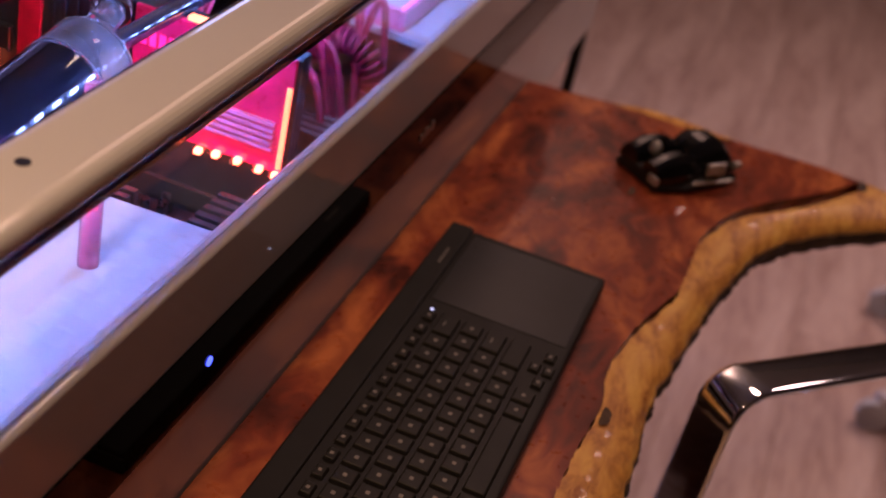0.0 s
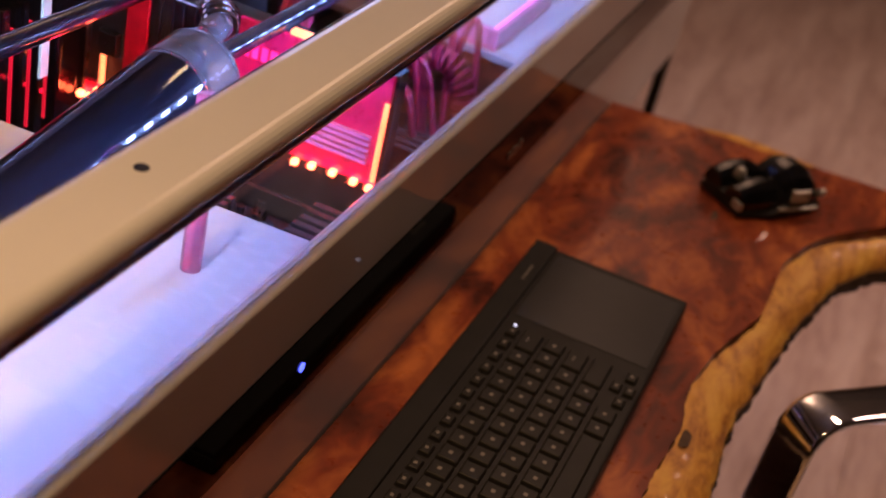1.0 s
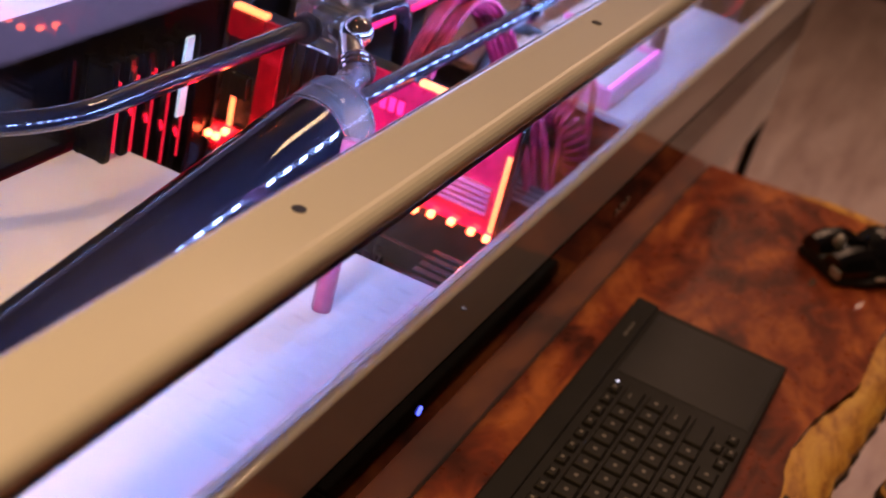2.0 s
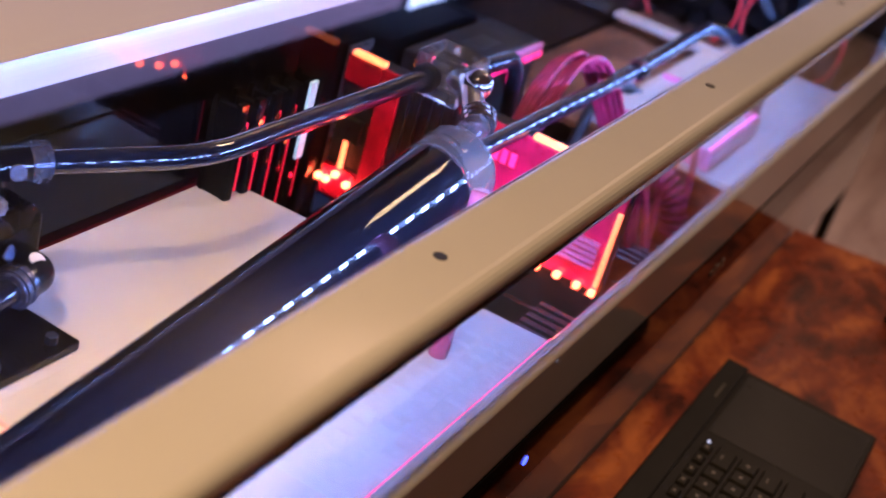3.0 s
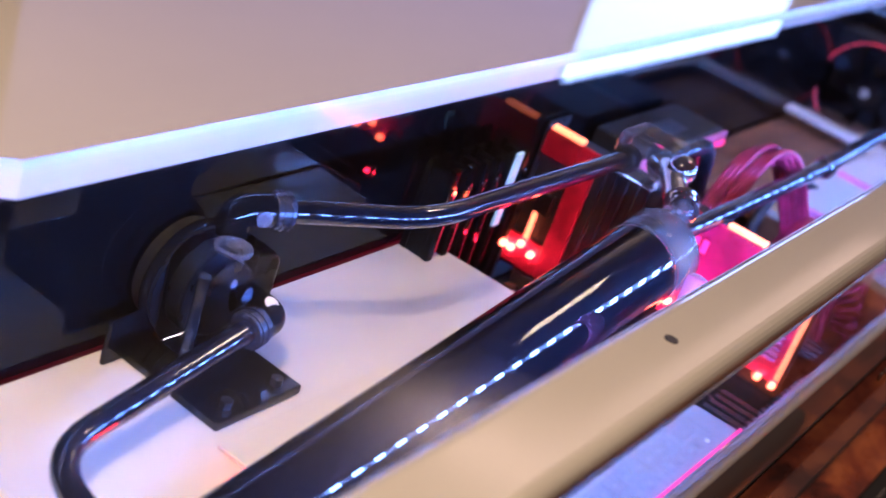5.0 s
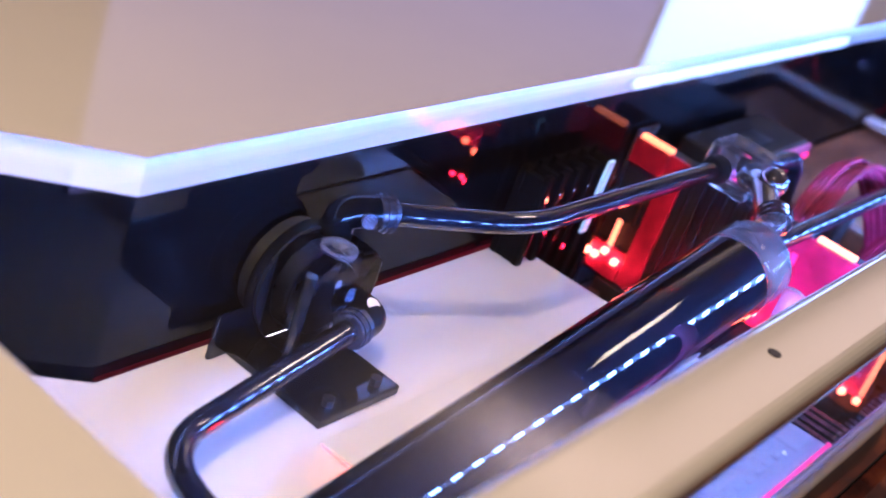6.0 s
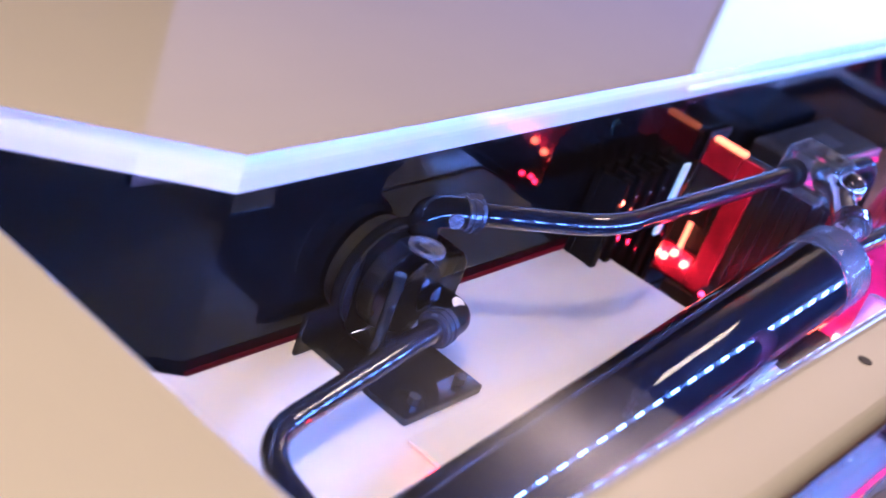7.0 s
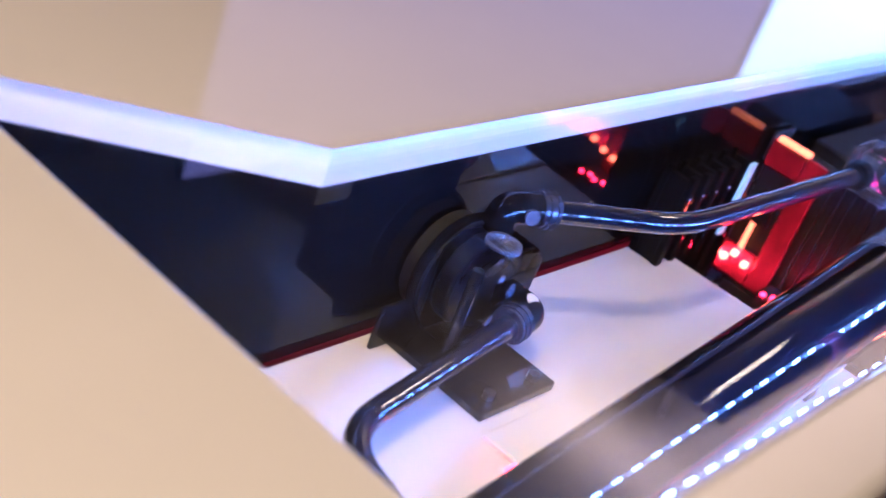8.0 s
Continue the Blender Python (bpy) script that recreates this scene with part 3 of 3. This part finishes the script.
    part("led", box(GX - 0.0095, GX - 0.0045, y - 0.0022, y + 0.0022, z - 0.002, z + 0.002, 0.0004), HOT, gpu, "glowing amber LED")
for k in range(5):
    part("fin", box(GX - 0.0075, GX - 0.0042, 0.09, 0.15, 0.884 + k * 0.0045, 0.8865 + k * 0.0045), PINKPLATE, gpu)
for y in (0.165, 0.172, 0.179, 0.186):
    part("badge_mark", box(GX - 0.0048, GX - 0.0041, y, y + 0.0045, 0.925, 0.935), EDGE_R, gpu)
part("bracket", box(GX - 0.002, GX + 0.03, 0.3145, 0.3165, 0.815, 0.955), STEEL, gpu)
part("slot", box(GX - 0.004, GX + 0.008, 0.09, 0.30, BZ, 0.8325, 0.0006), MATTE, gpu)
lb = part("light_board", box(-0.262, -0.236, 0.196, 0.262, BZ, 0.853, 0.001), PCB, board, "small board with a row of red LEDs")
for k in range(9):
    y = 0.2 + k * 0.0068
    part("led", box(-0.2645 + (k % 2) * 0.004, -0.2615 + (k % 2) * 0.004, y, y + 0.003, 0.8532, 0.8556), LED_R, lb)

drive = thing("drive_box", "black drive box with a pink lit rim near the back wall", "drive")
part("body", box(-0.15, 0.0, 0.262, 0.314, BZ, 0.94, 0.003), MATTE, drive)
part("rim", box(-0.152, 0.002, 0.2585, 0.2615, 0.925, 0.938, 0.001), PINKPLATE, drive, "pink acrylic rim")
part("label", box(-0.09, -0.05, 0.275, 0.295, 0.9401, 0.9405), PAD, drive, "grey sticker")
part("glow_line", box(-0.15, 0.0, 0.2572, 0.2582, 0.926, 0.930), EDGE_R, drive, "glowing red line")


def arc(a, b, rise, lean, n=12):
    a, b, lean = Vector(a), Vector(b), Vector(lean)
    return [a.lerp(b, k / n) + (Vector((0, 0, rise)) + lean) * math.sin(math.pi * k / n) for k in range(n + 1)]


for i in range(6):
    cb = thing("sleeved_cable", "red sleeved power cable looping over the motherboard", "cable", "sleeved cables")
    o = i * 0.0036
    part("sleeve", sweep(arc((-0.180 + o * 0.5, 0.205 - o, 0.86), (-0.035 + o * 0.6, 0.15 - o * 0.8, 0.86), 0.112 + 0.003 * (i % 3), (0.0, 0.02 - o * 0.2, 0)), 0.0026, 8, 0.004, steps=2), CABLE, cb, smooth=True)
for i in range(9):
    cb = thing("sleeved_cable", "dark red cable standing behind the front panel", "cable", "sleeved cables")
    x = -0.125 + i * 0.014 + rng.uniform(-0.003, 0.003)
    y = 0.084 + rng.uniform(0, 0.03)
    part("sleeve", sweep(arc((x, y, BZ), (x + rng.uniform(-0.02, 0.03), y + rng.uniform(0.02, 0.07), 0.86), rng.uniform(0.05, 0.09), (rng.uniform(-0.01, 0.01), 0, 0)), 0.003, 8, 0.004, steps=2), CABLE, cb, smooth=True)
hose = thing("ribbed_hose", "dark red ribbed hose arching beside the white panel", "hose")
for k in range(15):
    a = k / 14 * math.pi * 0.8
    c = Vector((-0.03 + 0.0 * k, 0.12 - 0.028 * math.cos(a), 0.845 + 0.042 * math.sin(a)))
    d = Vector((0, math.sin(a), math.cos(a)))
    part("rib", rod(c - d * 0.0012, c + d * 0.0012, 0.011, 16), CABLE, hose)
cb = thing("sleeved_cable", "dark cable lying over the white panel edge", "cable", "sleeved cables")
part("sleeve", sweep(arc((-0.02, 0.20, 0.86), (0.10, 0.185, FLOORZ + 0.006), 0.03, (0, 0.01, 0)), 0.005, 10, 0.01, steps=2), MATTE, cb, smooth=True)


# ---- fans at the end of the case ----
def fan():
    f = thing("case_fan", "black case fan with a glowing red ring", "fan", "case fans")
    bm = bmesh.new()
    inner = [bm.verts.new((0, 0.0575 * math.cos(a), 0.0575 * math.sin(a))) for a in (2 * math.pi * k / 48 for k in range(48))]
    outer = []
    for k in range(48):
        a = 2 * math.pi * k / 48
        s = 0.060 / max(abs(math.cos(a)), abs(math.sin(a)))
        outer.append(bm.verts.new((0, s * math.cos(a), s * math.sin(a))))
    fs = [bm.faces.new((inner[k], outer[k], outer[(k + 1) % 48], inner[(k + 1) % 48])) for k in range(48)]
    r = bmesh.ops.extrude_face_region(bm, geom=fs)
    for v in r["geom"]:
        if isinstance(v, bmesh.types.BMVert):
            v.co.x += 0.025
    bmesh.ops.recalc_face_normals(bm, faces=bm.faces)
    part("frame", bm, MATTE, f)
    bm = bmesh.new()
    rings = []
    for k in range(56):
        a = 2 * math.pi * k / 56
        rings.append([bm.verts.new((-0.001 + 0.0016 * math.cos(b), (0.0575 + 0.0016 * math.sin(b)) * math.cos(a), (0.0575 + 0.0016 * math.sin(b)) * math.sin(a))) for b in (2 * math.pi * j / 6 for j in range(6))])
    for k in range(56):
        for j in range(6):
            bm.faces.new((rings[k][j], rings[k][(j + 1) % 6], rings[(k + 1) % 56][(j + 1) % 6], rings[(k + 1) % 56][j]))
    part("light_ring", bm, mat("fan_ring", (0.8, 0.05, 0.05), 0.4, emit=(1.0, 0.03, 0.04), power=0.25), f, "glowing red ring")
    part("hub", rod((0.002, 0, 0), (0.024, 0, 0), 0.021, 32, bevel=0.002), GLOSSY, f)
    part("hub_badge", rod((0.0012, 0, 0), (0.0022, 0, 0), 0.006, 20), SILVER, f, "silver hub badge")
    for k in range(7):
        a0 = 2 * math.pi * k / 7
        bm = bmesh.new()
        rows = []
        for i in range(6):
            rr = 0.020 + i * 0.0072
            a = a0 + i * 0.06
            rows.append([bm.verts.new((0.006 + j * 0.006, rr * math.cos(a + j * 0.19), rr * math.sin(a + j * 0.19))) for j in range(3)])
        for p, q in zip(rows, rows[1:]):
            for j in range(2):
                bm.faces.new((p[j], p[j + 1], q[j + 1], q[j]))
        g = bmesh.ops.solidify(bm, geom=bm.faces[:], thickness=0.0012)
        part("blade", bm, GLOSSY, f, smooth=True)
    return f


f1 = fan()
f1.matrix_basis = pose(0.440, 0.2655, 0.913)
copy_thing(f1, pose(0.440, 0.1435, 0.913))
rad = thing("radiator", "black finned radiator behind the fans", "radiator")
part("core", box(0.4655, 0.495, 0.083, 0.317, 0.853, 0.973, 0.002), MATTE, rad)
part("foot", box(0.4655, 0.495, 0.09, 0.31, 0.79, 0.853), MATTE, rad)
tagged(part("fan_shelf", box(0.432, 0.4652, 0.083, 0.206, 0.846, 0.8529), MATTE), "black ledge under the case fans", "ledge")
tagged(part("case_wall", box(0.5, 0.512, FRONT + 0.016, WALLY, 0.79, TOP - BOARD - 0.001), BLACK), "black inner end wall of the case", "panel")

# ---- the tray in front of the desk ----
def curve(table, x):
    xs, ys = zip(*table)
    return float(np.interp(x, xs, ys))


def soft_curve(table, x):
    return sum(curve(table, x + d) * w for d, w in ((-0.018, 0.2), (-0.009, 0.2), (0, 0.2), (0.009, 0.2), (0.018, 0.2)))


INNER = ((-1.3, -0.15), (-0.6, -0.172), (-0.30, -0.162), (-0.2, -0.165), (-0.168, -0.171), (-0.14, -0.162), (-0.1, -0.162), (-0.044, -0.170), (0.033, -0.192), (0.145, -0.192), (0.221, -0.216), (0.302, -0.283), (0.377, -0.329), (0.42, -0.340))
OUTER = ((-1.3, -0.195), (-0.6, -0.215), (-0.35, -0.205), (-0.2, -0.206), (-0.165, -0.204), (-0.1, -0.201), (-0.03, -0.210), (0.057, -0.219), (0.134, -0.233), (0.19, -0.246), (0.246, -0.272), (0.3, -0.318), (0.351, -0.372), (0.42, -0.420))
TZ = 0.73


def end_x(y):
    return 0.376 + 0.030 * min(1, max(0, (0.035 - y) / 0.12)) + 0.004 * math.sin(y * 40)


tray = thing("wooden_tray", "polished live-edge wooden tray board below the desk front", "tray")
bm = bmesh.new()
cols = 150
grid = []
for i in range(cols + 1):
    u = i / cols
    col = []
    for j in range(9):
        v = j / 8
        x = -1.25 + u * 1.63
        yi = soft_curve(INNER, x if u < 1 else 0.40) + 0.0015 * noise.noise(Vector((x * 60, 0, 0)))
        y = 0.0445 + (yi - 0.0445) * v
        x = -1.25 + u * (end_x(y) + 1.25)
        col.append(bm.verts.new((x, y, TZ + 0.0004 * noise.noise(Vector((x * 8, y * 8, 0))))))
    grid.append(col)
for a, b in zip(grid, grid[1:]):
    for j in range(8):
        bm.faces.new((a[j], a[j + 1], b[j + 1], b[j]))
top_edges = [e for e in bm.edges if e.is_boundary]
r = bmesh.ops.extrude_edge_only(bm, edges=top_edges)
for v in r["geom"]:
    if isinstance(v, bmesh.types.BMVert):
        v.co.z = TZ - 0.036
bmesh.ops.contextual_create(bm, geom=[e for e in bm.edges if e.is_boundary])
bmesh.ops.recalc_face_normals(bm, faces=bm.faces)
part("slab", bm, WALNUT, tray, "dark red-brown polished heartwood")


def edge_strip(levels, material, name, label, rough):
    bm = bmesh.new()
    rows = []
    n = 420
    for i in range(n + 1):
        u = i / n
        x0 = -1.25 + u * (0.405 + 1.25)
        yi = soft_curve(INNER, x0) + 0.0015 * noise.noise(Vector((x0 * 60, 0, 0))) + 0.0004
        yo = curve(OUTER, x0) + 0.003 * noise.noise(Vector((x0 * 45, 3, 0))) + 0.0016 * noise.noise(Vector((x0 * 160, 7, 0)))
        row = []
        for w, z in levels:
            k = noise.noise(Vector((x0 * 90, w * 3, z * 200))) * rough
            row.append(bm.verts.new((x0 + k * 0.5, yi + (yo - yi) * w + k, z + k * 0.7)))
        rows.append(row)
    for a, b in zip(rows, rows[1:]):
        for j in range(len(levels) - 1):
            bm.faces.new((a[j], b[j], b[j + 1], a[j + 1]))
    bm.faces.new(rows[0])
    bm.faces.new(rows[-1][::-1])
    bmesh.ops.recalc_face_normals(bm, faces=bm.faces)
    return part(name, bm, material, tray, label, smooth=True)


edge_strip(((0.0, TZ - 0.0002), (0.12, TZ - 0.0006), (0.4, TZ - 0.003), (0.75, TZ - 0.009), (0.97, TZ - 0.015), (1.0, TZ - 0.019), (0.9, TZ - 0.022), (0.0, TZ - 0.022)), SAP, "sapwood_edge", "yellow sapwood live edge", 0.0012)
edge_strip(((0.88, TZ - 0.0205), (1.0, TZ - 0.0205), (1.03, TZ - 0.026), (0.99, TZ - 0.034), (0.86, TZ - 0.038), (0.3, TZ - 0.036)), BARK, "bark", "rough dark bark under the live edge", 0.0030)
for x, y, sx, sy in ((-0.166, -0.174, 0.011, 0.005), (0.392, -0.332, 0.012, 0.006), (0.20, -0.115, 0.010, 0.004)):
    bm = bmesh.new()
    ring = [bm.verts.new((x + sx * math.cos(a) * (1 + 0.2 * math.sin(3 * a)), y + sy * math.sin(a) * (1 + 0.25 * math.cos(2 * a)), TZ + 0.0006)) for a in (2 * math.pi * k / 20 for k in range(20))]
    ctr = bm.verts.new((x, y, TZ + 0.0009))
    for k in range(20):
        bm.faces.new((ring[k], ring[(k + 1) % 20], ctr))
    part("knot", bm, BARK, tray, "dark knot")
bm = bmesh.new()
lo, hi = [], []
for k in range(24):
    y = -0.05 - k * 0.006
    w = 0.017 * math.sin(math.pi * k / 23) ** 0.7 * (1 + 0.3 * noise.noise(Vector((y * 50, 0, 0)))) + 0.0004
    lo.append(bm.verts.new((end_x(y) - w, y, TZ + 0.0006)))
    hi.append(bm.verts.new((end_x(y) + 0.0004, y, TZ + 0.0003)))
for k in range(23):
    bm.faces.new((lo[k], lo[k + 1], hi[k + 1], hi[k]))
part("sapwood_patch", bm, SAP, tray, "yellow sapwood at the end")
for x in (-1.1, -0.4, 0.3):
    part("bracket", box(x, x + 0.03, -0.06, 0.0455, TZ - 0.044, TZ - 0.037), DARKMETAL, tray)
    part("bracket", box(x, x + 0.03, 0.0415, 0.0455, TZ - 0.05, TZ - 0.037), DARKMETAL, tray)

# ---- keyboard ----
kb = thing("keyboard", "black slim keyboard with a touchpad on the wooden tray", "keyboard")
KZ = 0.7445
part("body", box(-0.405, 0, -0.132, 0, TZ + 0.0015, KZ, 0.0028, seg=3), MATTE, kb)
part("ridge", box(-0.404, -0.001, -0.020, -0.001, KZ - 0.002, KZ + 0.0035, 0.0018), MATTE, kb, "raised back edge")
for x in (-0.38, -0.03):
    for y in (-0.12, -0.015):
        part("foot", box(x, x + 0.015, y, y + 0.006, TZ + 0.0003, TZ + 0.002), MATTE, kb)
part("touchpad", box(-0.121, -0.009, -0.127, -0.0235, KZ - 0.001, KZ + 0.0006, 0.0005), PAD, kb, "smooth black touchpad")
part("status_light", rod((-0.1345, -0.029, KZ), (-0.1345, -0.029, KZ + 0.0005), 0.0012, 10), mat("small_led", (1, 1, 0.95), 0.4, emit=(1, 0.95, 0.85), power=1.2), kb, "tiny white status light")
for k in range(5):
    part("badge_mark", box(-0.072 + k * 0.0055, -0.069 + k * 0.0055, -0.0132, -0.0115, KZ + 0.0035, KZ + 0.0037), LEGEND, kb)
kb.scale, kb.location = (1, 1.06, 1), (0, 0.0079, 0)
CAPS = {}


def key(x1, y, w, h, marks=1):
    """A key whose far end is at x1 and whose middle lies at y."""
    size = (round(w, 4), round(h, 4), marks)
    if size not in CAPS:
        bm = bmesh.new()
        bmesh.ops.create_cube(bm, size=1)
        for v in bm.verts:
            v.co = Vector((math.copysign(w * (0.5 if v.co.z < 0 else 0.5 - 0.0011 / w), v.co.x), math.copysign(h * (0.5 if v.co.z < 0 else 0.5 - 0.0011 / h), v.co.y), 0.0032 * (v.co.z + 0.5)))
        bmesh.ops.bevel(bm, geom=bm.edges[:], offset=0.0005, segments=1, affect="EDGES")
        cap = part("key", bm, KEYCAP, kb)
        cap.location = (x1 - w / 2, y, KZ - 0.0002)
        lg = bmesh.new()
        if w > 0.03:
            pass
        elif w > 0.02:
            for k in range(2):
                box(-0.003 + k * 0.0035, -0.0005 + k * 0.0035, 0.001, 0.0022, 0.0031, 0.00335, bm=lg)
        else:
            t = min(0.0016, h * 0.16)
            box(-t, t, -t * 0.7, t * 0.9, 0.0031, 0.00335, bm=lg)
        if len(lg.verts):
            leg = part("legend", lg, LEGEND, cap)
            CAPS[size] = (cap, leg)
        else:
            lg.free()
            CAPS[size] = (cap, None)
        return
    cap, leg = CAPS[size]
    c = cap.copy()
    scene.collection.objects.link(c)
    c.location = (x1 - w / 2, y, KZ - 0.0002)
    if leg:
        g = leg.copy()
        scene.collection.objects.link(g)
        g.parent = c


PITCH = 0.019
for k in range(14):
    key(-0.1405 - k * 0.0185, -0.0305, 0.0125, 0.0085)
rows = ((-0.0450, -0.1365, 0.028, 14), (-0.0625, -0.1365, 0.0165, 15), (-0.0805, -0.1365, 0.027, 14), (-0.0985, -0.1365, 0.036, 13))
for y, x1, w, n in rows:
    key(x1, y, w, 0.0152)
    x = x1 - w - 0.0025
    for k in range(n):
        if x - 0.0162 > -0.40:
            key(x, y, 0.0165, 0.0152)
        x -= PITCH
for x, y in ((-0.1365, -0.1215), (-0.1545, -0.1145), (-0.1545, -0.1245), (-0.1725, -0.1215)):
    key(x, y, 0.0125, 0.0085)
key(-0.192, -0.117, 0.0165, 0.0152)
key(-0.211, -0.117, 0.0165, 0.0152)
key(-0.231, -0.117, 0.085, 0.0152)
for k in range(4):
    key(-0.3195 - k * PITCH, -0.117, 0.0165, 0.0152)

# ---- mouse ----
ms = thing("mouse", "black angular gaming mouse on the wooden tray", "mouse", at=(0.275, -0.148, TZ + 0.0008))
ms.scale = (1, 1.08, 1.1)
ms.rotation_euler = (0, 0, radians(-42))


def shell(length, width, height, taper, z0, lift=0.0, cut=0.0):
    """A faceted shell: cross-sections along x, higher behind the middle."""
    bm = bmesh.new()
    rows = []
    for i in range(9):
        u = i / 8
        w = width * (0.62 + 0.38 * math.sin(math.pi * min(1, 0.15 + u * 0.8))) * (1 - taper * u)
        h = height * (0.45 + 0.55 * math.sin(math.pi * (0.12 + 0.78 * u)) ** 1.2)
        x = (u - 0.5) * length
        rows.append([bm.verts.new((x, w * 0.5 * a, z0 + lift + h * b)) for a, b in ((-1, 0), (-1.05, 0.35), (-0.72, 0.82), (-0.25, 1), (0.25, 1), (0.72, 0.82), (1.05, 0.35), (1, 0))])
    for a, b in zip(rows, rows[1:]):
        for j in range(7):
            bm.faces.new((a[j], a[j + 1], b[j + 1], b[j]))
        bm.faces.new((a[7], a[0], b[0], b[7]))
    bm.faces.new(rows[0])
    bm.faces.new(rows[-1][::-1])
    bmesh.ops.recalc_face_normals(bm, faces=bm.faces)
    return bm


part("base", shell(0.112, 0.074, 0.018, 0.1, 0.0), MATTE, ms)
bm = shell(0.056, 0.060, 0.036, 0.0, 0.004)
bmesh.ops.translate(bm, verts=bm.verts, vec=(0.022, 0, 0))
part("palm_rest", bm, GLOSSY, ms, "angular black palm rest")
for side in (-1, 1):
    bm = shell(0.062, 0.031, 0.0235, 0.0, 0.008)
    bmesh.ops.translate(bm, verts=bm.verts, vec=(-0.024, side * 0.0168, 0))
    part("button", bm, GLOSSY, ms, "black main button")
part("wheel", rod((-0.040, -0.0025, 0.0285), (-0.040, 0.0025, 0.0285), 0.0065, 24, bevel=0.001), SILVER, ms, "silver scroll wheel")
part("thumb_plate", box(0.000, 0.022, -0.0365, -0.0335, 0.016, 0.028, 0.0012), SILVER, ms, "beige thumb plate")
part("side_bar", box(-0.014, 0.036, -0.0385, -0.0350, 0.009, 0.0115, 0.0008), SILVER, ms, "metal side bar")
part("front_tip", box(-0.0575, -0.052, -0.030, -0.018, 0.006, 0.014, 0.001), SILVER, ms, "metal front tip")
part("tail_screw", rod((0.052, -0.018, 0.014), (0.060, -0.018, 0.014), 0.004, 12), SILVER, ms)

# ---- chair ----
chair = thing("office_chair", "office chair with flat chrome arm loops and pale seat", "chair")


def strap(points, width, thick, bend=0.03):
    """A flat metal strap that follows a rounded line in the plane of its points."""
    pts = [Vector(p) for p in points]
    path = [pts[0]]
    for a, b, c in zip(pts, pts[1:], pts[2:]):
        d = min(bend, (b - a).length * 0.45, (c - b).length * 0.45)
        s, e = b + (a - b).normalized() * d, b + (c - b).normalized() * d
        for k in range(11):
            t = k / 10
            path.append(s * (1 - t) ** 2 + b * 2 * t * (1 - t) + e * t * t)
    path.append(pts[-1])
    nrm = (pts[1] - pts[0]).cross(pts[2] - pts[1]).normalized()
    bm = bmesh.new()
    rows = []
    for i, p in enumerate(path):
        d = (path[min(i + 1, len(path) - 1)] - path[max(i - 1, 0)]).normalized()
        out = d.cross(nrm).normalized()
        rows.append([bm.verts.new(p + nrm * width * a + out * thick * b) for a, b in ((-0.5, -0.3), (-0.4, -0.5), (0.4, -0.5), (0.5, -0.3), (0.5, 0.3), (0.4, 0.5), (-0.4, 0.5), (-0.5, 0.3))])
    for a, b in zip(rows, rows[1:]):
        for j in range(8):
            bm.faces.new((a[j], a[(j + 1) % 8], b[(j + 1) % 8], b[j]))
    bm.faces.new(rows[0][::-1])
    bm.faces.new(rows[-1])
    bmesh.ops.recalc_face_normals(bm, faces=bm.faces)
    return bm


ARM = [(0.30, -0.58, 0.44), (0.27, -0.545, 0.705), (-0.075, -0.250, 0.735), (-0.105, -0.242, 0.45)]
SEAT = (0.0, 0.5, -1.0, -0.53, 0.40, 0.47)
part("arm_loop", strap(ARM, 0.042, 0.006, 0.035), CHROME, chair, "flat chrome arm loop", smooth=True)
bm = box(*SEAT, 0.025, seg=4)
part("seat", bm, FABRIC, chair, "pale fabric seat cushion", smooth=True)
cx, cy = (SEAT[0] + SEAT[1]) / 2, (SEAT[2] + SEAT[3]) / 2
part("column", rod((cx, cy, 0.09), (cx, cy, SEAT[4]), 0.025, 24), CHROME, chair, smooth=False)
for k in range(5):
    a = 2 * math.pi * k / 5 + 2.62
    e = Vector((cx + 0.30 * math.cos(a), cy + 0.30 * math.sin(a), 0.075))
    lg = part("base_leg", sweep([(cx, cy, 0.11), e], 0.016, 10), CHROME, chair, "chrome base leg", smooth=True)
    bm = rod(e + Vector((-0.012, 0, -0.045)), e + Vector((0.012, 0, -0.045)), 0.030, 20, bevel=0.003)
    part("castor", bm, MATTE, lg)

# ---- laminate planks ----
PW, PL = 0.19, 1.2
n = 0
bm = box(-PL / 2 + 0.0008, PL / 2 - 0.0008, -PW / 2 + 0.0006, PW / 2 - 0.0006, -0.004, 0, 0.0008, seg=1)
first = part("plank", bm, FLOORWOOD, floor)
for j in range(30):
    for i in range(6):
        x, y = -2.85 + i * PL + (j % 3) * 0.41, -3.36 + j * PW
        if n == 0:
            o = first
        else:
            o = first.copy()
            scene.collection.objects.link(o)
        o.location = (x, y, 0)
        n += 1

# ---- stool behind the chair ----
stool = thing("stool", "grey stool on a five-legged chrome base", "stool")
sx, sy = 1.32, -0.86
part("column", rod((sx, sy, 0.08), (sx, sy, 0.46), 0.022, 24), CHROME, stool)
part("seat", rod((sx, sy, 0.46), (sx, sy, 0.52), 0.16, 40, bevel=0.012), FABRIC, stool)
for k in range(5):
    a = 2 * math.pi * k / 5 + 2.2
    e = Vector((sx + 0.36 * math.cos(a), sy + 0.36 * math.sin(a), 0.062))
    lg = part("base_leg", sweep([(sx, sy, 0.1), e], 0.017, 10), FABRIC, stool, "pale metal base leg", smooth=True)
    part("castor", rod(e + Vector((-0.012, 0, -0.033)), e + Vector((0.012, 0, -0.033)), 0.029, 20, bevel=0.003), GREYTAPE, lg)
